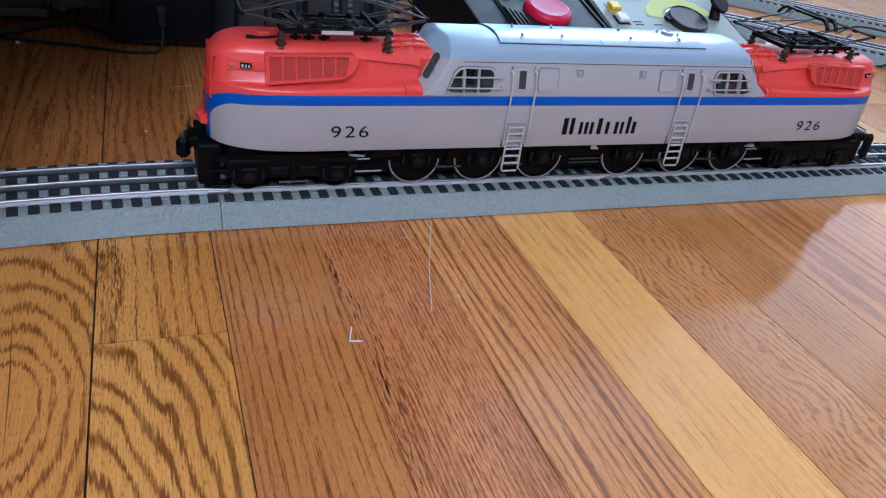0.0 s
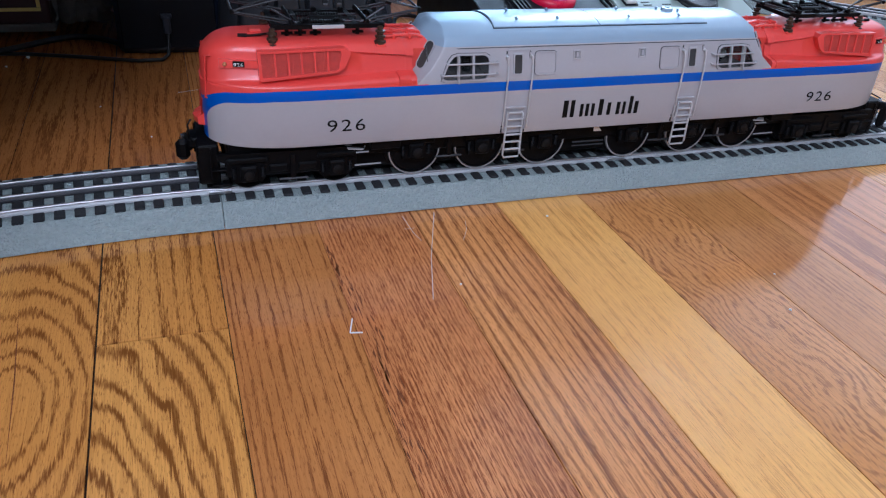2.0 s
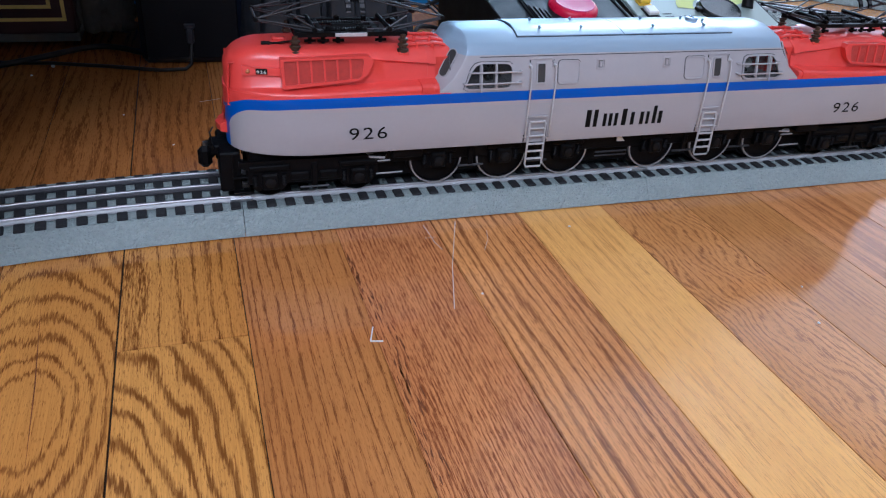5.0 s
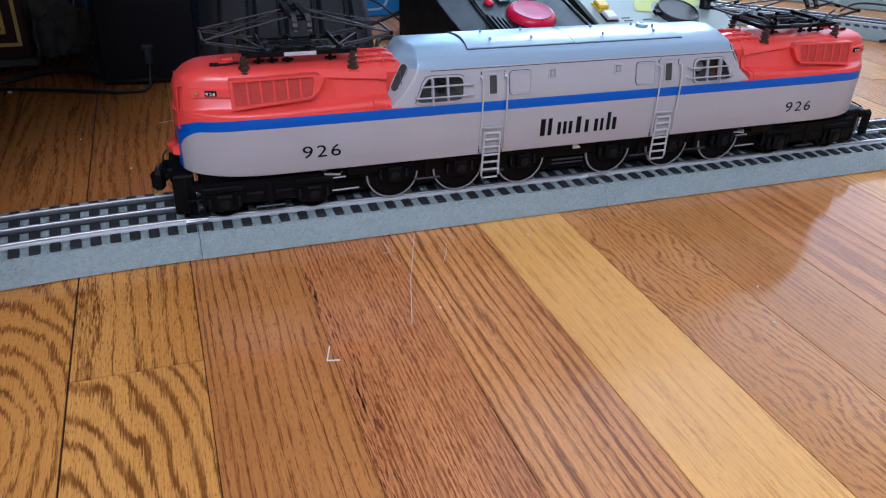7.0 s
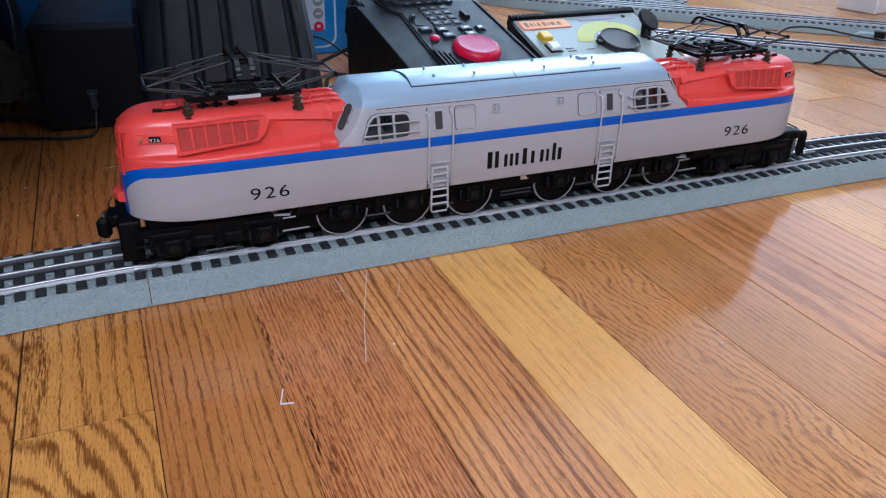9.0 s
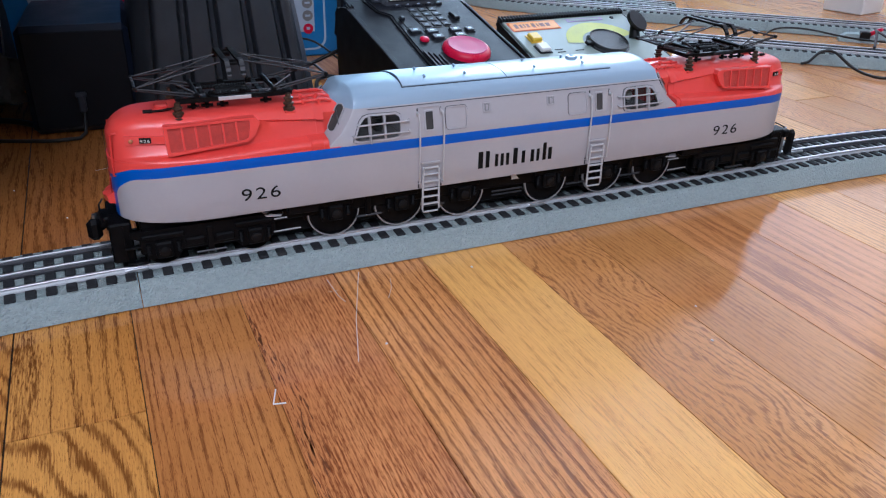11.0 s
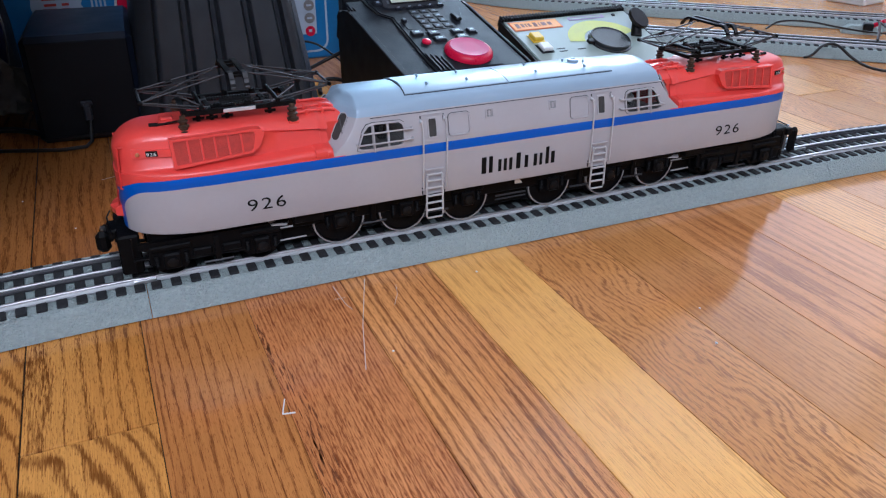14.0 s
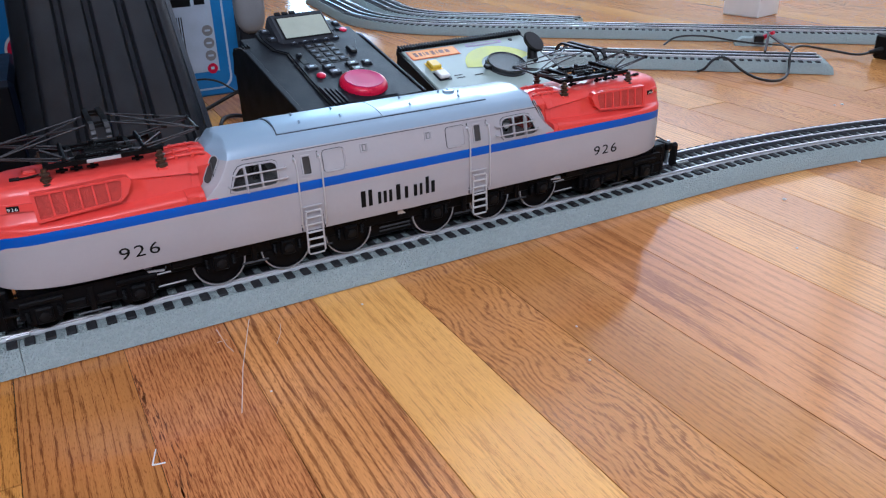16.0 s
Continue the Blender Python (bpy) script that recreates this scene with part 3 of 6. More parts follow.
# cross-section of the end hoods from the belt to the crown: towards the nose, and at the cab, where a round fender swells out
NOSELINE = [(0.0306, 0.0757), (0.0304, 0.0767), (0.0296, 0.0775), (0.0282, 0.0780), (0.0253, 0.0785), (0.0242, 0.0795), (0.0221, 0.0925), (0.0211, 0.0948), (0.0190, 0.0966), (0.0150, 0.0977), (0.0075, 0.0983)]
CABLINE = [(0.0306, 0.0757), (0.0310, 0.0772), (0.0306, 0.0788), (0.0292, 0.0799), (0.0262, 0.0803), (0.0214, 0.0810), (0.0190, 0.0884), (0.0218, 0.0893), (0.0199, 0.0924), (0.0150, 0.0958), (0.0070, 0.0980)]
HOODEND = 0.2350


def hood_rise(u):
    k = min(1.0, max(0.0, (u - 0.216) / (HOODEND - 0.216)))
    return 0.44 + 0.56 * math.sqrt(max(0.0, 1 - k * k))


def hood_section(u):
    k = min(1.0, max(0.0, (0.190 - u) / 0.070))
    k = k * k * (3 - 2 * k) * 0.5 + k * 0.5
    if u < 0.1275:
        k += 0.07
    t = min(1.0, max(0.0, (u - 0.180) / (HOODEND - 0.180)))
    draw = max(0.004, max(0.0, 1 - t ** 2.6) ** (1 / 2.6))
    r = hood_rise(u)
    out = []
    for (ya, za), (yb, zb) in zip(NOSELINE, CABLINE):
        y, z = ya + (yb - ya) * k, za + (zb - za) * k
        if u < 0.1232:
            y = min(y, 0.0190)
        # at the nose the ledge fades into the front
        n = min(1.0, max(0.0, (u - 0.213) / 0.020))
        y += (0.0305 - y) * 0.85 * n * n * (3 - 2 * n) * max(0.0, 1 - (za - 0.0757) / 0.020)
        out.append((y * draw, BELT + (z - BELT) * r))
    return out


def hood_y(x, z):
    """Half width of the hood's side wall at height z."""
    line = hood_section(reach(x))[5:]
    if z <= line[0][1]:
        return line[0][0]
    for (ya, za), (yb, zb) in zip(line, line[1:]):
        if za <= z <= zb:
            return ya + (yb - ya) * (z - za) / (zb - za)
    return line[-1][0]


def hood(sign):
    rings = []
    for u in sorted(stations(0.106, HOODEND, 44) + [0.1231, 0.1233, 0.1274, 0.1276]):
        x, half = end_x(u, sign), hood_section(u)
        rings.append([(x, -y, z) for y, z in half] + [(x, y, z) for y, z in half[::-1]])
    return Shape().loft(rings, True, True)


# half length, half width, height and corner cut of the cab, from the belt to the crown of its roof
CABSLICES = [(0.1285, 0.0308, 0.0755, 0.0055), (0.1281, 0.0308, 0.0768, 0.0060), (0.1254, 0.0296, 0.0825, 0.0105), (0.1208, 0.0279, 0.0900, 0.0112), (0.1178, 0.0267, 0.0945, 0.0105),
             (0.1165, 0.0260, 0.0965, 0.0098), (0.1152, 0.0250, 0.0983, 0.0086), (0.1140, 0.0238, 0.0996, 0.0074), (0.1126, 0.0221, 0.1005, 0.0062), (0.1108, 0.0192, 0.1015, 0.0050), (0.1095, 0.0152, 0.1029, 0.0040),
             (0.1085, 0.0100, 0.1038, 0.0028), (0.1075, 0.0050, 0.1041, 0.0015), (0.1065, 0.0015, 0.1042, 0.0005)]


def cab_outline(a, b, d):
    """Plan of the cab: flat front, slanting corner panels with rounded arrises, straight sides."""
    c, e = b * 0.44, d / 0.0118
    quarter = [(a, 0.0), (a, c * 0.85)]
    for t in (0.1, 0.35, 0.65, 0.9):
        quarter.append((a - (0.0006 + 0.0012 * t) * e, c * (0.9 + 0.12 * t)))
    for t in (0.15, 0.4, 0.6, 0.85):
        quarter.append((a - 0.002 * e - (d - 0.0035 * e) * t, c + (b - c) * (0.04 + 0.92 * t)))
    for t in (0.2, 0.5, 0.8):
        quarter.append((a - d + (0.0012 - 0.0025 * t) * e, b - 0.0005 * e * (1 - t) ** 2))
    quarter.append((0.06, b))
    q2 = [(-x, y) for x, y in quarter[::-1]]
    top = [(x + 2 * MID if x > 0 else x, y) for x, y in quarter + q2]
    return top + [(x, -y) for x, y in top[::-1]]


def cab(a_, b_):
    return Shape().loft([[(x, y, z) for x, y in cab_outline(a, b, d)] for a, b, z, d in CABSLICES[a_:b_]], True, True)


def cab_y(z):
    for (_, ba, za, _), (_, bb, zb, _) in zip(CABSLICES, CABSLICES[1:]):
        if za <= z <= zb:
            return ba + (bb - ba) * (z - za) / (zb - za)
    return WIDE


# outline of the cab's side windows
WIN = [(-0.1085, 0.0782), (-0.1045, 0.0868), (-0.1020, 0.0894), (-0.0985, 0.0902), (-0.0840, 0.0899), (-0.0818, 0.0886), (-0.0812, 0.0862), (-0.0815, 0.0792), (-0.0830, 0.0776), (-0.0860, 0.0772), (-0.1060, 0.0772)]


def hollow_cab():
    """The cab's walls: hollow, with the four side windows cut through."""
    walls = new("cab", cab(0, 5).mesh("cab", SILVERPAINT, 32))
    core = new("core", Shape().loft([[(x, y, z) for x, y in cab_outline(a - 0.003, b - 0.0014, d)] for a, b, z, d in ((0.1281, 0.0308, 0.07655, 0.0060),) + tuple(CABSLICES[1:4]) + ((0.1178, 0.0267, 0.0941, 0.0105),)], True, True).mesh("core", DARKGREY))
    cutters = [core]
    for sg in (1, -1):
        pts = [(end_x(-x, sg), z) for x, z in WIN]
        cutters.append(new("opening", Shape().plate([(x, -0.05, z) for x, z in pts], (0, 0.1, 0)).mesh("opening", SILVERPAINT)))
    for c in cutters:
        mod = walls.modifiers.new("cut", "BOOLEAN")
        mod.operation, mod.solver, mod.object = "DIFFERENCE", "EXACT", c
    me = bpy.data.meshes.new_from_object(walls.evaluated_get(bpy.context.evaluated_depsgraph_get()))
    for ob in [walls] + cutters:
        bpy.data.objects.remove(ob)
    me.materials.clear()
    me.materials.append(SILVERPAINT)
    for poly in me.polygons:
        poly.material_index = 0
    ob = new("cab", me)
    ob.parent = loco
    return tagged(ob, "silver cab with sloping ends")


hollow_cab()
part("cab_roof", cab(4, len(CABSLICES)), SKYTINTED, loco, "silver roof with rounded eaves", 32)
part("cab_floor", Shape().box((-0.118, -0.0270, BELT + 0.0003), (0.109, 0.0270, BELT + 0.0009)), GREYTOY, loco, "grey cab floor")
for sg in (1, -1):
    ix = end_x(0.0905, sg)
    stand = part("control_stand", Shape().box((ix - 0.0022, -0.020, BELT + 0.0010), (ix + 0.0022, -0.012, 0.0880), 0.0008), BLACK, loco, "black control stand inside the cab")
    if sg < 0:
        part("hand_wheel", Shape().lathe((ix, -0.0205, 0.0835), (0, -1, 0.3), [(0, 0.0030), (0.0006, 0.0030), (0.0008, 0.0)], 14), WHITE, stand, "pale hand wheel", 40)
    part("bulkhead", Shape().box((end_x(0.0790, sg) - 0.0006, -0.0260, BELT + 0.0010), (end_x(0.0790, sg) + 0.0006, 0.0260, 0.0925)), LIGHTMETAL, loco, "pale bulkhead inside the cab")
for sg in (-1, 1):
    part("hood", hood(sg), REDPAINT, loco, "bright red end hood", 40)
    for sd in (1, -1):
        rings = []
        for u, grow in ((0.1262, 0.0), (0.1264, 0.0005), (0.1330, 0.0005), (0.1333, 0.0)):
            line = hood_section(max(u, 0.1277))[:6]
            mid_y, mid_z = line[5][0], line[0][1]
            rings.append([(end_x(u, sg), sd * (y + grow), z + (grow if i > 1 else 0.0)) for i, (y, z) in enumerate(line)] + [(end_x(u, sg), sd * (mid_y - 0.002), mid_z)])
        part("fender_end", Shape().loft(rings, True, True), REDPAINT, loco, "", 40)


def face_side(pts, y_of, off=0.0):
    """Points (x, z) laid on the near or far side: y_of gives the half width there."""
    return [Vector((x, -(y_of(x, z) + off), z)) for x, z in pts]


def slab(pts, y_of, out, sink=0.0006):
    """A plate that follows the side's slope, standing out by out."""
    a = face_side(pts, y_of, -sink)
    b = face_side(pts, y_of, out)
    n = len(pts)
    return Shape().add(a + b, [tuple(range(n))[::-1], tuple(range(n, 2 * n))] + [(i, (i + 1) % n, n + (i + 1) % n, n + i) for i in range(n)])


def rounded_rect(xa, xb, za, zb, r, n=5):
    pts = []
    for cx, cz, a0 in ((xb - r, zb - r, 0), (xa + r, zb - r, 90), (xa + r, za + r, 180), (xb - r, za + r, 270)):
        for i in range(n):
            a = radians(a0 + 90 * i / (n - 1))
            pts.append((cx + r * math.cos(a), cz + r * math.sin(a)))
    return pts


def rim(outer, inner, y_of, out, sink=0.0006):
    """A raised frame between two outlines with the same number of points."""
    n = len(outer)
    rows = [face_side(outer, y_of, -sink), face_side(outer, y_of, out), face_side(inner, y_of, out), face_side(inner, y_of, -sink)]
    s = Shape()
    vs = [p for r in rows for p in r]
    fs = []
    for i in range(3):
        fs += [(i * n + k, i * n + (k + 1) % n, (i + 1) * n + (k + 1) % n, (i + 1) * n + k) for k in range(n)]
    return s.add(vs, fs)


def body_y(x, z):
    return cab_y(z) if z > BELT else WIDE


FLIP = Matrix.Rotation(math.pi, 4, "Z")
OPPOSITE = Matrix.Translation((2 * MID, 0, 0)) @ FLIP


def both(ob):
    """The same part on the far side, turned half round."""
    copy_thing(ob, OPPOSITE)
    return ob


def on(pts, s):
    """Outlines are written for the end at minus x; s = -1 mirrors them to the other end."""
    return pts if s > 0 else [(2 * MID - x, z) for x, z in pts][::-1]


# side windows with guard bars
def grown(pts, d):
    cx, cz = sum(p[0] for p in pts) / len(pts), sum(p[1] for p in pts) / len(pts)
    return [(x + d * (1 if x > cx else -1) * min(1, abs(x - cx) / 0.008), z + d * (1 if z > cz else -1) * min(1, abs(z - cz) / 0.004)) for x, z in pts]


for s in (1, -1):
    w = part("side_window", slab(on(WIN, s), body_y, -0.0004, 0.0007), PANE, loco, "clear cab side window behind silver guard bars")
    w.visible_shadow = False
    part("window_frame", rim(on(grown(WIN, 0.0010), s), on(WIN, s), body_y, 0.0008), SILVERPAINT, w)
    # dark rim just outside the frame paints in its shadow
    part("seal", rim(on(grown(WIN, 0.0012), s), on(grown(WIN, 0.0006), s), body_y, 0.0002), DARKGREY, w, "thin dark outline put in for the frame's shadow")
    for x in (-0.0995, -0.0905):
        part("mullion", slab(on([(x - 0.0006, 0.0774), (x + 0.0006, 0.0774), (x + 0.0006, 0.0899), (x - 0.0006, 0.0899)], s), body_y, 0.0010), SILVERPAINT, w)
    for z, xa, xb in ((0.0861, -0.1062, -0.0762), (0.0803, -0.1095, -0.0762)):
        a, b = end_x(-xa, s), end_x(-xb, s)
        part("guard_bar", Shape().rod((a, -body_y(0, z) - 0.0026, z), (b, -body_y(0, z) - 0.0026, z), 0.00050, 7).rod((a, -body_y(0, z) - 0.0026, z), (a, -body_y(0, z) + 0.0006, z), 0.0005, 6).rod((b, -body_y(0, z) - 0.0026, z), (b, -body_y(0, z) + 0.0006, z), 0.0005, 6), SILVERPAINT, w, "thin silver bar", 50)
    part("guard_bar", Shape().rod((end_x(0.0995, s), -body_y(0, 0.077) - 0.0021, 0.0755), (end_x(0.0995, s), -body_y(0, 0.0895) - 0.0021, 0.0895), 0.0005, 6), SILVERPAINT, w, "", 50)
    both(w)
    # corner windscreen on the slanting panel, with its wiper
    for q in (1, -1):
        nrm = Vector((-s * 0.78, -q * 0.60, 0.30)).normalized()
        low_, high_ = Vector((end_x(0.1193, s), -q * 0.0216, 0.0818)), Vector((end_x(0.1118, s), -q * 0.0192, 0.0955))
        up = (high_ - low_).normalized()
        side = up.cross(nrm).normalized()
        nrm = side.cross(up).normalized()
        if nrm.z < 0:
            nrm = -nrm
        mid = (low_ + high_) / 2
        L = (high_ - low_).length / 2

        def pill(h, r):
            pts = []
            for a0, c in ((0, 1), (180, -1)):
                for i in range(8):
                    a = radians(a0 + 180 * i / 7)
                    pts.append(mid + up * (c * (h - r)) + side * r * math.cos(a) + up * r * math.sin(a))
            return pts
        win = part("windscreen", Shape().plate([p - nrm * 0.0010 for p in pill(L, 0.0026)], nrm * 0.0022), GLASS, loco, "narrow dark windscreen")
        part("screen_rim", Shape().tube([p + nrm * 0.0014 for p in pill(L + 0.0003, 0.0027)] + [pill(L + 0.0003, 0.0027)[0] + nrm * 0.0014], 0.0003, 5), SILVERPAINT, win, "", 50)
        part("wiper", Shape().rod(mid + nrm * 0.0022 - up * 0.003 + side * 0.004, mid + nrm * 0.0022 + up * 0.004 - side * 0.001, 0.0003, 5), DULLSTEEL, win)

# doors with handrails and hanging ladders
for cx, nar in ((-0.0628, -1), (0.0535, 1)):
    d = part("cab_door", rim(rounded_rect(cx - 0.0072, cx + 0.0072, 0.0438, 0.0925, 0.0018), rounded_rect(cx - 0.0065, cx + 0.0065, 0.0445, 0.0918, 0.0016), body_y, 0.0006), SILVERPAINT, loco, "silver cab door outlined on the side")
    gap = [(cx + 0.0064, 0.0440), (cx + 0.0072, 0.0440), (cx + 0.0072, 0.0915), (cx + 0.0064, 0.0915)]
    part("door_gap", slab(gap, body_y, 0.0007), INK, d)
    gap = [(cx - 0.0078, 0.0440), (cx - 0.0072, 0.0440), (cx - 0.0072, 0.0915), (cx - 0.0078, 0.0915)]
    part("door_gap", slab(gap, body_y, 0.0003), DARKGREY, d)
    part("door_window", slab(rounded_rect(cx - 0.0028, cx + 0.0018, 0.0793, 0.0895, 0.0007), body_y, 0.0003), GLASS, d, "narrow dark pane")
    part("window_frame", rim(rounded_rect(cx - 0.0036, cx + 0.0026, 0.0785, 0.0903, 0.0009), rounded_rect(cx - 0.0028, cx + 0.0018, 0.0793, 0.0895, 0.0007), body_y, 0.0008), SILVERPAINT, d)
    for hx in (cx - 0.0075, cx + 0.0075):
        pts = [(hx, -cab_y(0.0885) + 0.0004, 0.0892), (hx, -cab_y(0.0885) - 0.0024, 0.0888), (hx, -cab_y(0.083) - 0.0026, 0.083), (hx, -WIDE - 0.0022, 0.0765), (hx, -WIDE - 0.0022, 0.0475), (hx, -WIDE + 0.0004, 0.0468)]
        part("handrail", Shape().tube(pts, 0.0005, 6), LIGHTMETAL, d, "thin silver handrail", 60)
        part("rail_post", Shape().rod((hx, -cab_y(0.0885) - 0.0028, 0.0884), (hx, -cab_y(0.0885) + 0.0004, 0.0884), 0.0009, 8), LIGHTMETAL, d, "", 50)
    part("door_step", slab([(cx - 0.0060, 0.0588), (cx + 0.0060, 0.0588), (cx + 0.0060, 0.0597), (cx - 0.0060, 0.0597)], body_y, 0.0014), SILVERPAINT, d)
    lad = Shape()
    lx0, lx1, yb, yt = cx - 0.0052, cx + 0.0048, -0.0328, -0.0326
    lad.tube([(lx0 + 0.0008, yt + 0.001, 0.0568), (lx0 + 0.0002, yt, 0.0556), (lx0, yt, 0.050), (lx0 - 0.0004, yb, 0.0305), (lx0 + 0.0004, yb, 0.0288), (lx1 - 0.0004, yb, 0.0288), (lx1 + 0.0004, yb, 0.0305), (lx1, yt, 0.050), (lx1 - 0.0002, yt, 0.0556), (lx1 - 0.0008, yt + 0.001, 0.0568)], 0.00062, 6)
    lad.rod((lx0 + 0.0006, yt, 0.0565), (lx1 - 0.0006, yt, 0.0565), 0.0006, 6)
    ld = part("ladder", lad, LIGHTMETAL, loco, "small silver hanging ladder", 60)
    for z in (0.0525, 0.0480, 0.0430, 0.0385, 0.0338):
        part("rung", Shape().box((lx0, yb - 0.0006, z - 0.0004), (lx1, yb + 0.0012, z + 0.0004), 0.0002), LIGHTMETAL, ld)
    part("bracket", Shape().box((lx0 - 0.0012, -0.0322, 0.0440), (lx0 + 0.0006, -0.0300, 0.0476), 0.0003), SILVERPAINT, ld)
    part("bracket", Shape().box((lx1 - 0.0006, -0.0322, 0.0440), (lx1 + 0.0012, -0.0300, 0.0476), 0.0003), SILVERPAINT, ld)
    both(d)
    both(ld)

# blanked windows, small vents
for xa, xb in ((-0.0530, -0.0392), (0.0302, 0.0440)):
    p = part("blank_window", rim(rounded_rect(xa, xb, 0.0780, 0.0910, 0.0022), rounded_rect(xa + 0.0007, xb - 0.0007, 0.0787, 0.0903, 0.0018), body_y, 0.0007), SILVERPAINT, loco, "raised outline of a blanked window")
    # the same painted shadow outline round the blanked window
    part("seal", rim(rounded_rect(xa - 0.00025, xb + 0.00025, 0.07775, 0.09125, 0.0024), rounded_rect(xa + 0.0002, xb - 0.0002, 0.0782, 0.0908, 0.0022), body_y, 0.0002), DARKGREY, p, "thin dark outline put in for the frame's shadow")
    part("blank_plate", slab(rounded_rect(xa + 0.0008, xb - 0.0008, 0.0788, 0.0902, 0.0018), body_y, 0.0002), SILVERPAINT, p)
    both(p)
for xa, xb in ((-0.0287, -0.0234), (0.0150, 0.0202)):
    v = part("small_vent", rim(rounded_rect(xa, xb, 0.0855, 0.0909, 0.0003), rounded_rect(xa + 0.0007, xb - 0.0007, 0.0862, 0.0904, 0.0002), body_y, 0.0007), SILVERPAINT, loco, "small raised vent box")
    m_ = (xa + xb) / 2
    part("vent_slot", slab([(m_ - 0.0014, 0.0863), (m_ + 0.0014, 0.0863), (m_ + 0.0014, 0.0903), (m_ - 0.0014, 0.0903)], body_y, 0.0001), GREYTOY, v)
    part("vent_tongue", slab([(m_ - 0.0007, 0.0868), (m_ + 0.0007, 0.0868), (m_ + 0.0007, 0.0896), (m_ - 0.0007, 0.0896)], body_y, 0.0006), SILVERPAINT, v)
    both(v)
# thin dark strip that paints in the shade below the rain strip
part("rain_gap", slab([(-0.1000, 0.0934), (0.1000, 0.0934), (0.1000, 0.0938), (-0.1000, 0.0938)], body_y, 0.0002), DARKGREY, loco)
part("rain_strip", slab([(-0.1000, 0.0938), (0.1000, 0.0938), (0.1000, 0.0943), (-0.1000, 0.0943)], body_y, 0.0004), SILVERPAINT, loco)

# louvred grilles and number boards
def grille_y(x, z):
    return 0.0262 - (z - 0.0800) * 0.16


GRILLE = [(-0.2075, 0.0945), (-0.2070, 0.0800), (-0.2058, 0.0795), (-0.1660, 0.0828), (-0.1618, 0.0862), (-0.1588, 0.0925), (-0.1608, 0.0948), (-0.1640, 0.0952)]
for s in (1, -1):
    inner = [(-0.2058, 0.0934), (-0.2054, 0.0818), (-0.2048, 0.0813), (-0.1668, 0.0838), (-0.1655, 0.0850), (-0.1640, 0.0925), (-0.1645, 0.0938), (-0.1660, 0.0940)]
    g = part("side_grille", rim(on(GRILLE, s), on(inner, s), grille_y, 0.0012, 0.0045), REDPAINT, loco, "red framed grille on the hood", 30)
    part("grille_mesh", slab(on(inner, s), grille_y, 0.0002, 0.0040), DARKRED, g, "dark red mesh")
    for i in range(1, 6):
        x = -0.2056 + i * 0.00685
        zl, zh = 0.0814 + 0.00034 * i * 1.1, 0.0935
        part("grille_bar", slab(on([(x - 0.0005 + 0.0003, zl), (x + 0.0005 + 0.0003, zl), (x + 0.0005, zh), (x - 0.0005, zh)], s), grille_y, 0.0010), REDPAINT, g)
    both(g)
    b = part("number_board", slab(on([(-0.2262, 0.0896), (-0.2262, 0.0850), (-0.2070, 0.0855), (-0.2070, 0.0892)], s), hood_y, 0.0017, 0.0020), REDPAINT, loco, "red marker strip with a black number board")
    nb = on([(-0.2195, 0.0887), (-0.2195, 0.0862), (-0.2138, 0.0862), (-0.2138, 0.0887)], s)
    part("number_field", slab(nb, hood_y, 0.0020, 0.0005), INK, b)
    mx = -0.2192 if s > 0 else end_x(0.2142, s)
    ang = math.atan2(hood_y(-0.2142, 0.087) - hood_y(-0.2192, 0.087), 0.005) * (1 if s > 0 else -1)
    lettering("numerals", "926", WHITE, b, Matrix.Translation((mx, -hood_y(mx, 0.0866) - 0.0025, 0.0866)) @ Matrix.Rotation(-ang, 4, "Z") @ Matrix.Rotation(radians(90), 4, "X"), 0.0017, 0.0048)
    part("marker_lamp", Shape().lathe((end_x(0.2232, s), -hood_y(-0.2232, 0.0873) - 0.0012, 0.0873), (-s * 0.5, -1, 0), [(0, 0.0010), (0.0012, 0.0010), (0.0016, 0.0005), (0.0017, 0)], 10), AMBER, b, "dull amber marker lamp", 40)
    both(b)

# road numbers on the flanks; the operator's name is left as plain bars
for x, in ((-0.1730,), (0.1500,)):
    both(lettering("road_number", "926", INK, loco, Matrix.Translation((x, -WIDE - 0.0003, 0.0512)) @ Matrix.Rotation(radians(90), 4, "X"), 0.0068, 0.0210, "black road number"))
for xa, xb, zb in ((-0.0312, -0.0282, 0.0615), (-0.0262, -0.0238, 0.0615), (-0.0198, -0.0178, 0.0588), (-0.0160, -0.0140, 0.0588), (-0.0122, -0.0102, 0.0588), (-0.0072, -0.0044, 0.0612), (-0.0012, 0.0010, 0.0588),
                   (0.0052, 0.0074, 0.0588), (0.0094, 0.0112, 0.0588), (0.0138, 0.0160, 0.0622), (0.0178, 0.0202, 0.0588)):
    both(part("name_bar", Shape().box((xa, -WIDE - 0.0004, 0.0510), (xb, -WIDE + 0.0002, zb)), INK, loco))

# roof hatches with lifting eyes
def roof_z(y):
    return 0.1044 - 0.0026 * abs(y / 0.0185) ** 2.5


def roof_plate(xa, xb, skew, y_=0.0183, up=0.0008):
    z_ = roof_z
    ys = [-y_ + 2 * y_ * i / 12 for i in range(13)]
    rings = []
    for x, k in ((xa, skew), (xb, 0)):
        rings.append([(x + k * abs(y) * 0.10, y, z_(y) + up) for y in ys] + [(x + k * abs(y) * 0.10, y, z_(y) - 0.001) for y in ys[::-1]])
    return Shape().loft(rings, True, True)


